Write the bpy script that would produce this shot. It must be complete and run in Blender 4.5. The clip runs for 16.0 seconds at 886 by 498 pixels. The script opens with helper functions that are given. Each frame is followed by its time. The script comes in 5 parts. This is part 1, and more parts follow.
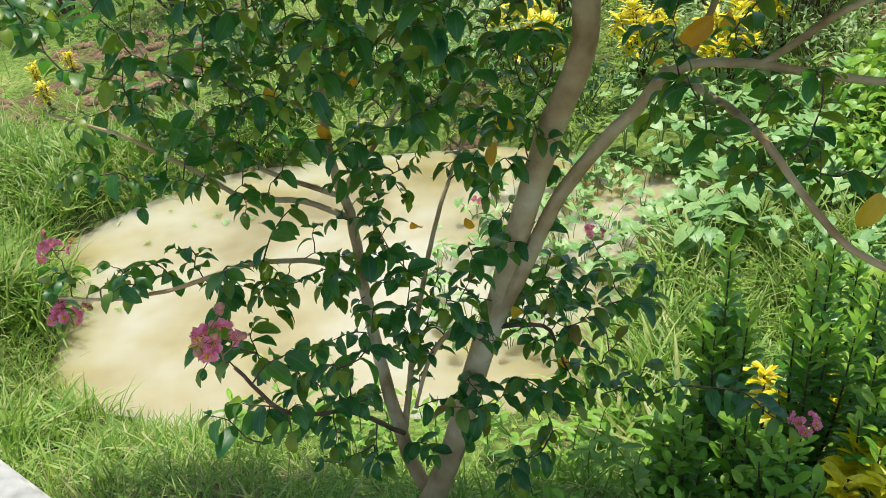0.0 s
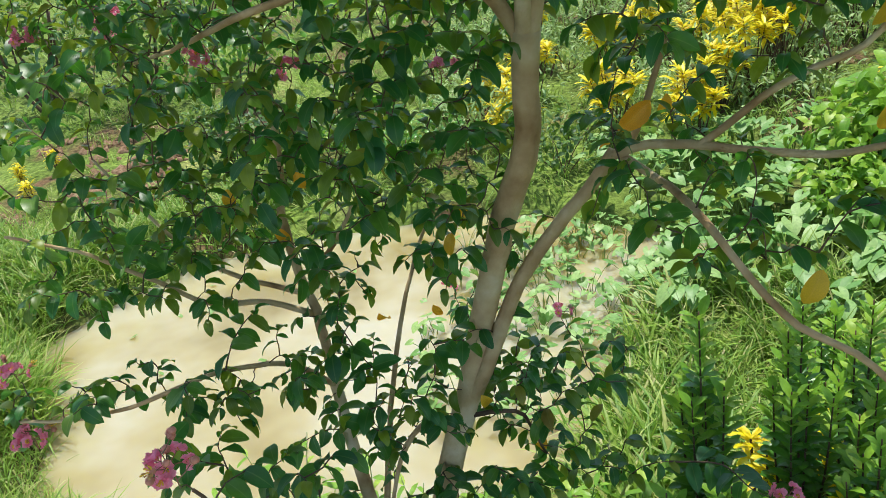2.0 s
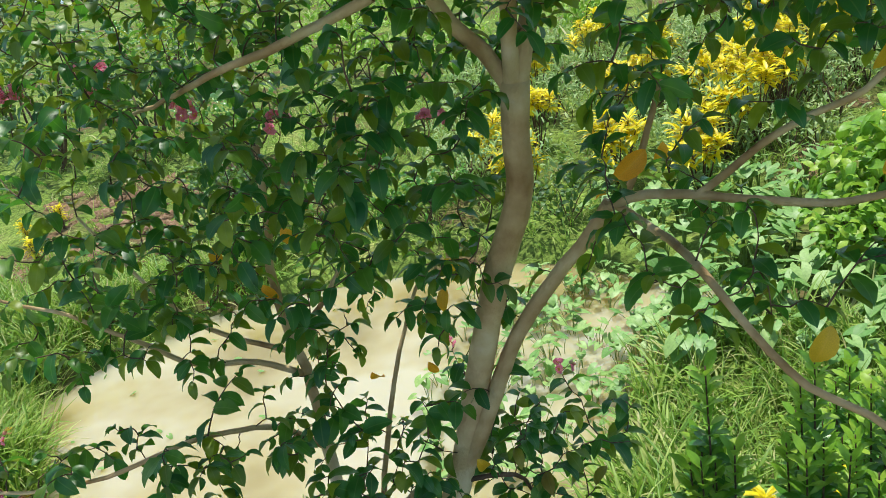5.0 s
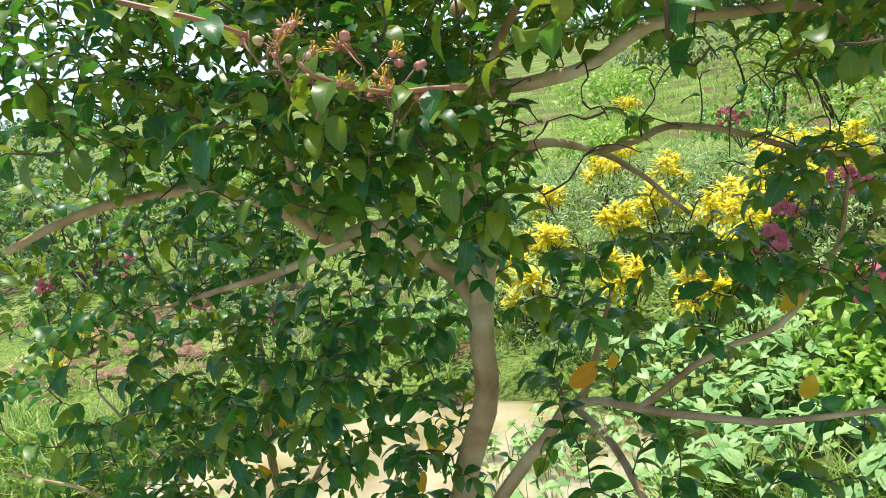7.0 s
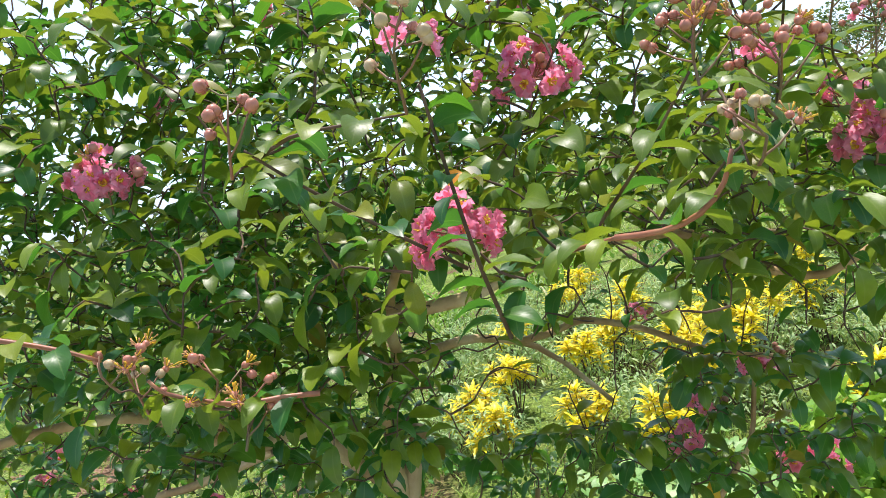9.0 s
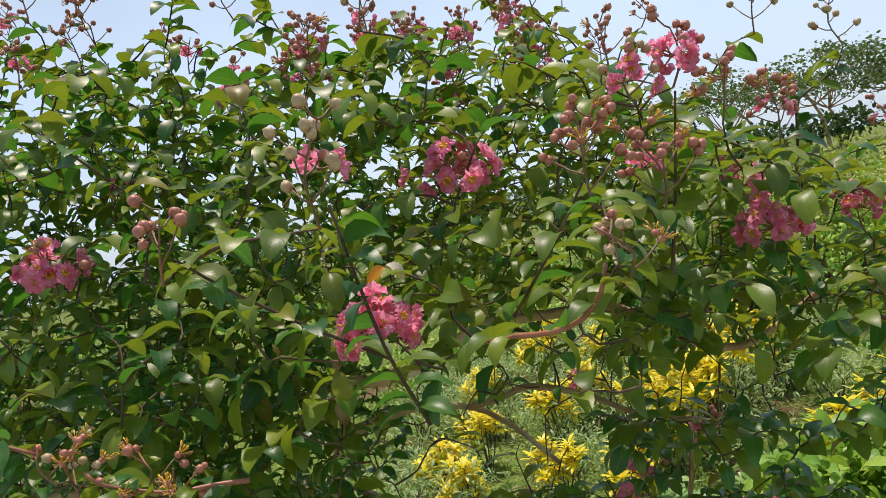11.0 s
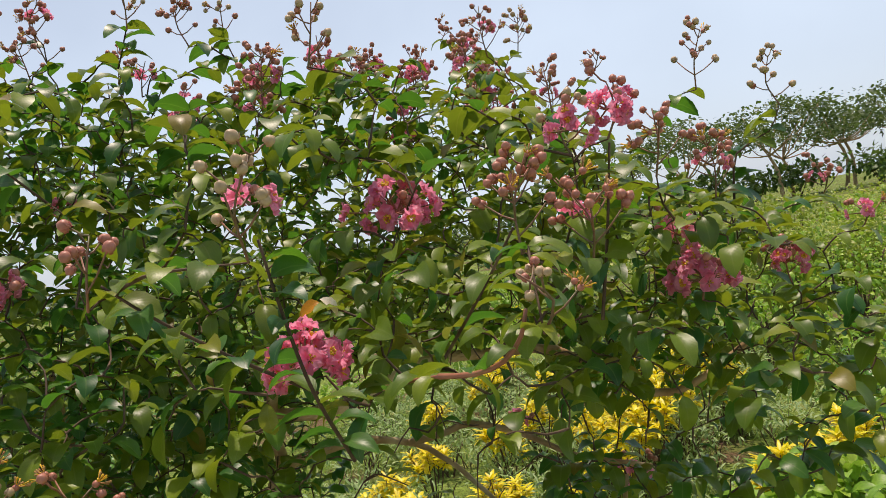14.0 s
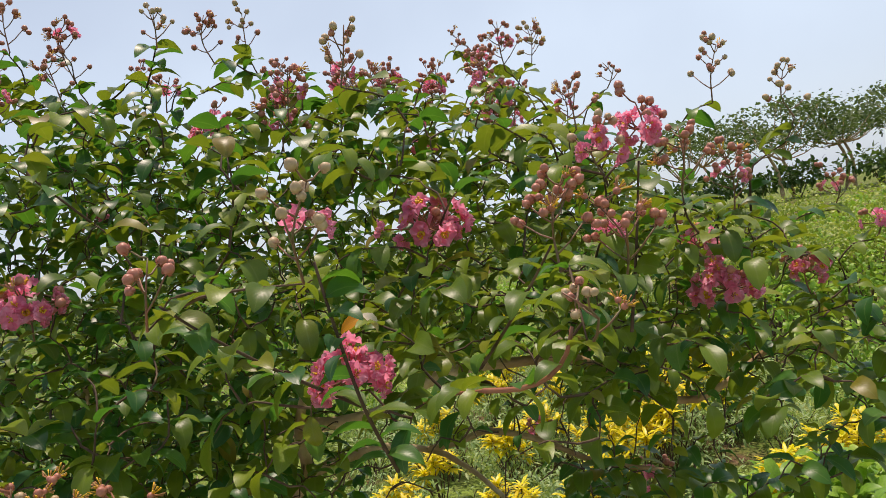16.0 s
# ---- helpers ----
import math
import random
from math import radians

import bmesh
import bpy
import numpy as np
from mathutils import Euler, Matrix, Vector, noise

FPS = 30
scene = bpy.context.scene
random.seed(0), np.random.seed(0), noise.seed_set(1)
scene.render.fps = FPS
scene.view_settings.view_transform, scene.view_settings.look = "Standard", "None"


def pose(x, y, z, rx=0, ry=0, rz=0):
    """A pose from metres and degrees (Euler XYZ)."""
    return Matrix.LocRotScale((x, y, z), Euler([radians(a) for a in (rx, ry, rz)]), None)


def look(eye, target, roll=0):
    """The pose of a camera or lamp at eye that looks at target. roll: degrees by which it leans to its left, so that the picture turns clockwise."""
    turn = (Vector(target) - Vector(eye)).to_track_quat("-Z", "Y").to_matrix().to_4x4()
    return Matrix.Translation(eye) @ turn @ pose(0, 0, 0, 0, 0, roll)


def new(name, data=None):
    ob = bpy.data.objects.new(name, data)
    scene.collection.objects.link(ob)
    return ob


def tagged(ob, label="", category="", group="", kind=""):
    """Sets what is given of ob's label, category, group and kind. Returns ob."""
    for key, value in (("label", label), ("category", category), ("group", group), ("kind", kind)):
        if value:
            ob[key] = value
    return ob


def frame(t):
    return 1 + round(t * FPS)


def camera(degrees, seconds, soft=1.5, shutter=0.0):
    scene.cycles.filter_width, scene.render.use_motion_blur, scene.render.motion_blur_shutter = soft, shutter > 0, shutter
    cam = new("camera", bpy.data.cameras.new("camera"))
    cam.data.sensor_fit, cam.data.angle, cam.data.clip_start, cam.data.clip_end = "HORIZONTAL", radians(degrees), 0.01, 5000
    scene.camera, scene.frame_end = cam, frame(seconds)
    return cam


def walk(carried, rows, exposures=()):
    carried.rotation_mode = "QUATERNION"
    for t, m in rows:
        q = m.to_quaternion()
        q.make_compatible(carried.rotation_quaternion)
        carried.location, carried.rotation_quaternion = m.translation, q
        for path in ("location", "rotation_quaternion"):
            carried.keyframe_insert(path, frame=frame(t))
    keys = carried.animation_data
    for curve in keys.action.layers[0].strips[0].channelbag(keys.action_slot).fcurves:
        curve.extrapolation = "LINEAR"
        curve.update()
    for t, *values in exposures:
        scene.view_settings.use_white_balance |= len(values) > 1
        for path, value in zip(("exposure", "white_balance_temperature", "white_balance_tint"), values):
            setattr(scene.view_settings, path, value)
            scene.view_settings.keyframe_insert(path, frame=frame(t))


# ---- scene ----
cam = camera(57.85, 16.0, soft=0.6)
PATH = [
    (0.0, (0.415, 0.1, 1.371), (0.044, 1.803, 0.392), -6.63),
    (0.5, (0.448, 0.129, 1.39), (0.087, 1.852, 0.44), -8.26),
    (1.0, (0.485, 0.138, 1.414), (0.129, 1.885, 0.508), -9.92),
    (1.5, (0.51, 0.139, 1.428), (0.164, 1.905, 0.556), -10.81),
    (2.0, (0.501, 0.144, 1.422), (0.144, 1.922, 0.577), -10.33),
    (2.5, (0.464, 0.184, 1.386), (0.092, 1.951, 0.526), -10.7),
    (3.0, (0.402, 0.213, 1.326), (0.03, 1.974, 0.455), -11.15),
    (3.2, (0.39, 0.233, 1.298), (0.022, 1.996, 0.428), -11.14),
    (5.3, (0.573, 0.205, 1.443), (0.204, 2.042, 0.744), -11.3),
    (5.5, (0.604, 0.195, 1.472), (0.229, 2.039, 0.796), -11.62),
    (6.0, (0.658, 0.155, 1.533), (0.265, 2.015, 0.912), -10.52),
    (6.5, (0.676, 0.105, 1.59), (0.268, 1.986, 1.048), -9.42),
    (7.0, (0.703, 0.092, 1.64), (0.305, 1.997, 1.178), -10.18),
    (7.5, (0.761, 0.112, 1.685), (0.449, 2.053, 1.32), -10.87),
    (8.0, (0.803, 0.121, 1.716), (0.518, 2.077, 1.409), -11.4),
    (8.5, (0.806, 0.126, 1.745), (0.511, 2.088, 1.489), -11.43),
    (9.0, (0.84, 0.119, 1.785), (0.557, 2.09, 1.598), -11.86),
    (9.5, (0.871, 0.11, 1.788), (0.619, 2.087, 1.631), -12.08),
    (10.0, (0.901, 0.095, 1.803), (0.694, 2.081, 1.677), -12.29),
    (10.2, (0.912, 0.092, 1.804), (0.716, 2.078, 1.685), -12.33),
    (12.3, (0.898, 0.032, 1.856), (0.706, 2.022, 1.821), -12.3),
    (12.5, (0.903, 0.034, 1.849), (0.717, 2.025, 1.809), -12.3),
    (13, (0.912, 0.039, 1.845), (0.733, 2.031, 1.82), -11.4),
    (13.5, (0.929, 0.05, 1.838), (0.806, 2.046, 1.822), -10.3),
    (14, (0.936, 0.058, 1.824), (0.856, 2.056, 1.803), -9.7),
    (14.5, (0.925, 0.074, 1.798), (0.841, 2.072, 1.777), -10.0),
    (15, (0.893, 0.07, 1.801), (0.803, 2.068, 1.792), -10.0),
    (15.5, (0.888, 0.064, 1.833), (0.81, 2.062, 1.831), -9.9),
    (16, (0.9, 0.027, 1.846), (0.821, 2.026, 1.833), -10.1),
]
# the picture darkens and warms as the bright sky comes into it
EXPOSURES = [(0.0, -0.02, 6460, 7), (3.0, -0.05, 6430, 5), (5.5, -0.04, 6480, 3), (7.0, 0.33, 6430, 10.5), (8.5, 0.53, 6430, 14), (9.0, 0.33, 6450, 16), (10.2, -0.2, 6700, 18), (12.3, -0.47, 7350, 21), (16.0, -0.45, 7480, 22)]
walk(cam, [(t, look(eye, target, roll)) for t, eye, target, roll in PATH], EXPOSURES)

# ---------------------------------------------------------------- world and light
SUN_EL, SUN_AZ = 78.0, 355.0      # degrees; azimuth clockwise from +y
world = bpy.data.worlds.new("sky")
scene.world = world
world.use_nodes = True
wn = world.node_tree.nodes
sky = wn.new("ShaderNodeTexSky")
sky.sky_type, sky.sun_disc = "NISHITA", False
sky.sun_elevation, sky.sun_rotation = radians(SUN_EL), radians(SUN_AZ)
sky.air_density, sky.dust_density, sky.ozone_density = 1.0, 1.6, 1.5
# thin bright haze over the blue, denser in soft patches
haze = wn.new("ShaderNodeTexNoise")
haze.inputs["Scale"].default_value, haze.inputs["Detail"].default_value = 1.6, 5.0
hz_at = wn.new("ShaderNodeTexCoord")
hz_map = wn.new("ShaderNodeMapRange")
hz_map.inputs[1].default_value, hz_map.inputs[2].default_value, hz_map.inputs[3].default_value, hz_map.inputs[4].default_value = 0.35, 0.65, 0.45, 0.8
hz_mix = wn.new("ShaderNodeMix")
hz_mix.data_type = "RGBA"
hz_mix.inputs[7].default_value = (6.5, 8.9, 11.2, 1)
world.node_tree.links.new(hz_at.outputs["Generated"], haze.inputs["Vector"])
world.node_tree.links.new(haze.outputs[0], hz_map.inputs[0])
hz_sep = wn.new("ShaderNodeSeparateXYZ")
hz_fall = wn.new("ShaderNodeMapRange")    # the haze thins towards the zenith
hz_fall.inputs[1].default_value, hz_fall.inputs[2].default_value, hz_fall.inputs[3].default_value, hz_fall.inputs[4].default_value = 0.22, 0.65, 1.0, 0.08
hz_mul = wn.new("ShaderNodeMath")
hz_mul.operation = "MULTIPLY"
world.node_tree.links.new(hz_at.outputs["Generated"], hz_sep.inputs[0])
world.node_tree.links.new(hz_sep.outputs[2], hz_fall.inputs[0])
world.node_tree.links.new(hz_map.outputs[0], hz_mul.inputs[0])
world.node_tree.links.new(hz_fall.outputs[0], hz_mul.inputs[1])
world.node_tree.links.new(hz_mul.outputs[0], hz_mix.inputs[0])
world.node_tree.links.new(sky.outputs[0], hz_mix.inputs[6])
world.node_tree.links.new(hz_mix.outputs[2], wn["Background"].inputs[0])
wn["Background"].inputs[1].default_value = 0.15
sun_dir = Vector((math.sin(radians(SUN_AZ)) * math.cos(radians(SUN_EL)),
                  math.cos(radians(SUN_AZ)) * math.cos(radians(SUN_EL)), math.sin(radians(SUN_EL))))
sun = new("sun", bpy.data.lights.new("sun", "SUN"))
sun.data.energy, sun.data.angle, sun.data.color = 5.0, radians(0.6), (1.0, 0.95, 0.86)
sun.matrix_world = look(tuple(sun_dir * 30), (0, 0, 0))

# ---------------------------------------------------------------- materials


def mat(name, base, rough=0.6, spec=0.5, metal=0.0):
    m = bpy.data.materials.new(name)
    m.use_nodes = True
    b = m.node_tree.nodes["Principled BSDF"]
    b.inputs["Base Color"].default_value = (*base, 1)
    b.inputs["Roughness"].default_value = rough
    b.inputs["Metallic"].default_value = metal
    b.inputs["Specular IOR Level"].default_value = spec
    return m, m.node_tree.nodes, m.node_tree.links, b


def ramp(nodes, stops):
    r = nodes.new("ShaderNodeValToRGB")
    while len(r.color_ramp.elements) < len(stops):
        r.color_ramp.elements.new(0.5)
    for e, (p, c) in zip(r.color_ramp.elements, stops):
        e.position, e.color = p, (*c, 1)
    return r


def noise_tex(nodes, links, scale, detail=4.0, coord="Object"):
    tc = nodes.new("ShaderNodeTexCoord")
    n = nodes.new("ShaderNodeTexNoise")
    n.inputs["Scale"].default_value, n.inputs["Detail"].default_value = scale, detail
    links.new(tc.outputs[coord], n.inputs["Vector"])
    return n


def bump(nodes, links, height, bsdf, strength=0.3, dist=0.01):
    b = nodes.new("ShaderNodeBump")
    b.inputs["Strength"].default_value, b.inputs["Distance"].default_value = strength, dist
    links.new(height, b.inputs["Height"])
    links.new(b.outputs[0], bsdf.inputs["Normal"])


def leaf_mat(name, stops, rough=0.38, through_light=0.3, vein=(0.25, 0.36, 0.10), per_object=False, spec=0.5, lit=(0.30, 0.50, 0.05)):
    """A leaf: colour by piece, a paler midrib along the middle of the blade, light shining through."""
    m, n, l, b = mat(name, stops[0][1], rough, spec)
    if per_object:
        rnd = n.new("ShaderNodeObjectInfo").outputs["Random"]
    else:
        rnd = n.new("ShaderNodeNewGeometry").outputs["Random Per Island"]
    r = ramp(n, stops)
    l.new(rnd, r.inputs[0])
    mottle = noise_tex(n, l, 60.0)
    mix1 = n.new("ShaderNodeMix")
    mix1.data_type, mix1.blend_type = "RGBA", "MULTIPLY"
    rr = ramp(n, [(0.3, (0.72, 0.75, 0.7)), (0.75, (1.12, 1.1, 1.0))])
    l.new(mottle.outputs[0], rr.inputs[0])
    mix1.inputs[0].default_value = 1.0
    l.new(r.outputs[0], mix1.inputs[6])
    l.new(rr.outputs[0], mix1.inputs[7])
    uv = n.new("ShaderNodeUVMap")
    sep = n.new("ShaderNodeSeparateXYZ")
    l.new(uv.outputs[0], sep.inputs[0])
    mid = n.new("ShaderNodeMath")
    mid.operation = "SUBTRACT"
    mid.inputs[1].default_value = 0.5
    l.new(sep.outputs[0], mid.inputs[0])
    ab = n.new("ShaderNodeMath")
    ab.operation = "ABSOLUTE"
    l.new(mid.outputs[0], ab.inputs[0])
    rib = ramp(n, [(0.0, (0.32, 0.32, 0.32)), (0.05, (0, 0, 0))])
    l.new(ab.outputs[0], rib.inputs[0])
    mix2 = n.new("ShaderNodeMix")
    mix2.data_type = "RGBA"
    l.new(rib.outputs[0], mix2.inputs[0])
    l.new(mix1.outputs[2], mix2.inputs[6])
    mix2.inputs[7].default_value = (*vein, 1)
    l.new(mix2.outputs[2], b.inputs["Base Color"])
    # side veins as relief: chevrons from the midrib
    ma = n.new("ShaderNodeMath")
    ma.operation = "MULTIPLY_ADD"
    ma.inputs[1].default_value = -0.9
    l.new(ab.outputs[0], ma.inputs[0])
    l.new(sep.outputs[1], ma.inputs[2])
    si = n.new("ShaderNodeMath")
    si.operation = "SINE"
    sc = n.new("ShaderNodeMath")
    sc.operation = "MULTIPLY"
    sc.inputs[1].default_value = 50.0
    l.new(ma.outputs[0], sc.inputs[0])
    l.new(sc.outputs[0], si.inputs[0])
    bump(n, l, si.outputs[0], b, 0.04, 0.0006)
    if through_light > 0:
        tr = n.new("ShaderNodeBsdfTranslucent")
        tc = n.new("ShaderNodeMix")
        tc.data_type, tc.blend_type = "RGBA", "MIX"
        tc.inputs[0].default_value = 0.6
        l.new(mix2.outputs[2], tc.inputs[6])
        tc.inputs[7].default_value = (*lit, 1)
        l.new(tc.outputs[2], tr.inputs[0])
        ms = n.new("ShaderNodeMixShader")
        ms.inputs[0].default_value = through_light
        l.new(b.outputs[0], ms.inputs[1])
        l.new(tr.outputs[0], ms.inputs[2])
        l.new(ms.outputs[0], n["Material Output"].inputs[0])
    return m


GREENS = [(0.0, (0.011, 0.074, 0.029)), (0.45, (0.022, 0.114, 0.030)), (0.8, (0.060, 0.172, 0.023)), (0.96, (0.118, 0.220, 0.023)), (1.0, (0.16, 0.19, 0.02))]
M_LEAF = leaf_mat("myrtle_leaf", GREENS, 0.40, 0.33, spec=0.5, lit=(0.18, 0.54, 0.03))
M_LEAF1 = leaf_mat("myrtle_leaf_single", GREENS, 0.40, 0.33, spec=0.5, per_object=True, lit=(0.18, 0.54, 0.03))
# yellow-green of young leaves, with a sunlit tone put into the colour
YOUNG_LIT = [(0.0, (0.060, 0.135, 0.016)), (0.45, (0.105, 0.190, 0.016)), (0.8, (0.190, 0.280, 0.018)), (0.94, (0.225, 0.27, 0.020)), (1.0, (0.24, 0.15, 0.03))]
M_YOUNG_LIT = leaf_mat("young_lit_leaf", YOUNG_LIT, 0.42, 0.34, (0.26, 0.30, 0.08), lit=(0.40, 0.52, 0.03))
M_YOUNG_LIT1 = leaf_mat("young_lit_leaf_single", YOUNG_LIT, 0.42, 0.34, (0.26, 0.30, 0.08), per_object=True, lit=(0.40, 0.52, 0.03))
M_LEAF_OR = leaf_mat("turning_leaf", [(0.0, (0.72, 0.27, 0.015)), (0.6, (0.78, 0.38, 0.02)), (1.0, (0.60, 0.42, 0.03))], 0.45, 0.4, (0.7, 0.42, 0.08), per_object=True, lit=(0.95, 0.48, 0.03))
M_SHRUB = leaf_mat("shrub_leaf", [(0.0, (0.04, 0.16, 0.028)), (0.6, (0.085, 0.26, 0.032)), (1.0, (0.16, 0.37, 0.038))], 0.33, 0.28, (0.2, 0.38, 0.08))
M_LIME = leaf_mat("lime_leaf", [(0.0, (0.16, 0.36, 0.03)), (0.6, (0.28, 0.50, 0.05)), (1.0, (0.44, 0.60, 0.08))], 0.45, 0.35, (0.35, 0.5, 0.1))
M_HEDGE = leaf_mat("hedge_leaf", [(0.0, (0.17, 0.27, 0.03)), (0.6, (0.32, 0.40, 0.045)), (1.0, (0.48, 0.50, 0.07))], 0.45, 0.3, (0.4, 0.46, 0.1))
M_CROTON = leaf_mat("croton_leaf", [(0.0, (0.78, 0.58, 0.008)), (0.5, (0.87, 0.74, 0.01)), (0.88, (0.91, 0.83, 0.03)), (1.0, (0.40, 0.46, 0.03))], 0.42, 0.3, (0.85, 0.75, 0.1), lit=(0.95, 0.78, 0.02))
M_TARO = leaf_mat("taro_leaf", [(0.0, (0.13, 0.31, 0.07)), (0.6, (0.24, 0.44, 0.13)), (1.0, (0.40, 0.56, 0.20))], 0.45, 0.25, (0.4, 0.52, 0.25))
M_GRASS = leaf_mat("grass_blade", [(0.0, (0.11, 0.25, 0.03)), (0.45, (0.24, 0.40, 0.055)), (0.75, (0.38, 0.50, 0.10)), (1.0, (0.56, 0.50, 0.26))], 0.5, 0.3, (0.3, 0.42, 0.1))
M_DARKGREEN = leaf_mat("dark_foliage", [(0.0, (0.03, 0.085, 0.025)), (0.6, (0.06, 0.15, 0.03)), (1.0, (0.13, 0.24, 0.04))], 0.5, 0.2)
M_FERN = leaf_mat("ferny_leaf", [(0.0, (0.24, 0.38, 0.15)), (0.6, (0.36, 0.50, 0.22)), (1.0, (0.50, 0.60, 0.28))], 0.55, 0.3, (0.36, 0.48, 0.2))
M_FARGREEN = leaf_mat("far_foliage", [(0.0, (0.04, 0.08, 0.04)), (0.6, (0.075, 0.13, 0.05)), (1.0, (0.13, 0.19, 0.065))], 0.6, 0.2)

M_BARK, n, l, b = mat("myrtle_bark", (0.25, 0.18, 0.12), 0.75, 0.3)
t1 = noise_tex(n, l, 9.0, 6)
t2 = noise_tex(n, l, 70.0, 5)
r = ramp(n, [(0.3, (0.25, 0.14, 0.055)), (0.46, (0.42, 0.28, 0.14)), (0.60, (0.53, 0.39, 0.22)), (0.74, (0.63, 0.52, 0.36))])
l.new(t1.outputs[0], r.inputs[0])
l.new(r.outputs[0], b.inputs["Base Color"])
bump(n, l, t2.outputs[0], b, 0.8, 0.006)
M_TWIG, n, l, b = mat("myrtle_twig", (0.10, 0.055, 0.035), 0.7, 0.3)
t1 = noise_tex(n, l, 25.0, 4)
r = ramp(n, [(0.3, (0.05, 0.032, 0.022)), (0.6, (0.13, 0.08, 0.05)), (0.8, (0.22, 0.15, 0.10))])
l.new(t1.outputs[0], r.inputs[0])
l.new(r.outputs[0], b.inputs["Base Color"])
bump(n, l, t1.outputs[0], b, 0.3, 0.002)
M_STALK, n, l, b = mat("panicle_stalk", (0.34, 0.10, 0.05), 0.5)
t1 = noise_tex(n, l, 30.0, 3)
r = ramp(n, [(0.3, (0.13, 0.12, 0.045)), (0.55, (0.24, 0.11, 0.06)), (0.78, (0.38, 0.14, 0.08))])
l.new(t1.outputs[0], r.inputs[0])
l.new(r.outputs[0], b.inputs["Base Color"])

M_SHOOT, n, l, b = mat("red_shoot", (0.45, 0.14, 0.07), 0.45)
t1 = noise_tex(n, l, 40.0, 3)
r = ramp(n, [(0.3, (0.18, 0.08, 0.045)), (0.55, (0.36, 0.13, 0.07)), (0.8, (0.42, 0.22, 0.10))])
l.new(t1.outputs[0], r.inputs[0])
l.new(r.outputs[0], b.inputs["Base Color"])


def island_mat(name, stops, rough, through_light=0.0, scale=80.0, lit=(1, 0.3, 0.5)):
    m, n, l, b = mat(name, stops[0][1], rough)
    rnd = n.new("ShaderNodeNewGeometry").outputs["Random Per Island"]
    r = ramp(n, stops)
    l.new(rnd, r.inputs[0])
    t = noise_tex(n, l, scale, 3)
    rr = ramp(n, [(0.3, (0.78, 0.74, 0.74)), (0.7, (1.1, 1.1, 1.1))])
    l.new(t.outputs[0], rr.inputs[0])
    mx = n.new("ShaderNodeMix")
    mx.data_type, mx.blend_type = "RGBA", "MULTIPLY"
    mx.inputs[0].default_value = 1.0
    l.new(r.outputs[0], mx.inputs[6])
    l.new(rr.outputs[0], mx.inputs[7])
    l.new(mx.outputs[2], b.inputs["Base Color"])
    bump(n, l, t.outputs[0], b, 0.25, 0.002)
    if through_light:
        tr = n.new("ShaderNodeBsdfTranslucent")
        tr.inputs[0].default_value = (*lit, 1)
        ms = n.new("ShaderNodeMixShader")
        ms.inputs[0].default_value = through_light
        l.new(b.outputs[0], ms.inputs[1])
        l.new(tr.outputs[0], ms.inputs[2])
        l.new(ms.outputs[0], n["Material Output"].inputs[0])
    return m


M_PETAL = island_mat("pink_petal", [(0.0, (0.91, 0.21, 0.37)), (0.5, (0.96, 0.35, 0.52)), (1.0, (0.98, 0.52, 0.66))], 0.6, 0.58, lit=(1.0, 0.38, 0.56))
M_STAMEN = island_mat("yellow_stamen", [(0.0, (0.80, 0.45, 0.02)), (1.0, (0.85, 0.58, 0.05))], 0.6)
M_BUD = island_mat("seed_capsule", [(0.0, (0.42, 0.115, 0.085)), (0.5, (0.52, 0.19, 0.13)), (0.8, (0.56, 0.27, 0.17)), (1.0, (0.50, 0.36, 0.17))], 0.42, 0.0, 120.0)
M_BUDP = island_mat("pale_capsule", [(0.0, (0.56, 0.30, 0.21)), (0.5, (0.58, 0.41, 0.24)), (1.0, (0.50, 0.45, 0.22))], 0.45, 0.0, 120.0)
M_DRY = island_mat("dried_petal", [(0.0, (0.50, 0.25, 0.10)), (1.0, (0.62, 0.40, 0.16))], 0.7, 0.2, lit=(0.7, 0.45, 0.15))

M_GROUND, n, l, b = mat("meadow_soil", (0.2, 0.16, 0.08), 0.95, 0.15)
t1 = noise_tex(n, l, 1.1, 6)
t2 = noise_tex(n, l, 22.0, 8)
r = ramp(n, [(0.34, (0.20, 0.13, 0.08)), (0.46, (0.15, 0.22, 0.05)), (0.6, (0.22, 0.33, 0.07)), (0.72, (0.34, 0.38, 0.13))])
l.new(t1.outputs[0], r.inputs[0])
rr = ramp(n, [(0.3, (0.35, 0.35, 0.35)), (0.7, (1.2, 1.15, 1.05))])
l.new(t2.outputs[0], rr.inputs[0])
mx = n.new("ShaderNodeMix")
mx.data_type, mx.blend_type = "RGBA", "MULTIPLY"
mx.inputs[0].default_value = 1.0
l.new(r.outputs[0], mx.inputs[6])
l.new(rr.outputs[0], mx.inputs[7])
l.new(mx.outputs[2], b.inputs["Base Color"])
bump(n, l, t2.outputs[0], b, 0.8, 0.05)

M_SOIL, n, l, b = mat("red_clods", (0.28, 0.15, 0.09), 0.95, 0.1)
t2 = noise_tex(n, l, 30.0, 8)
r = ramp(n, [(0.3, (0.13, 0.075, 0.045)), (0.55, (0.27, 0.175, 0.11)), (0.75, (0.38, 0.28, 0.18))])
l.new(t2.outputs[0], r.inputs[0])
l.new(r.outputs[0], b.inputs["Base Color"])
bump(n, l, t2.outputs[0], b, 0.8, 0.02)

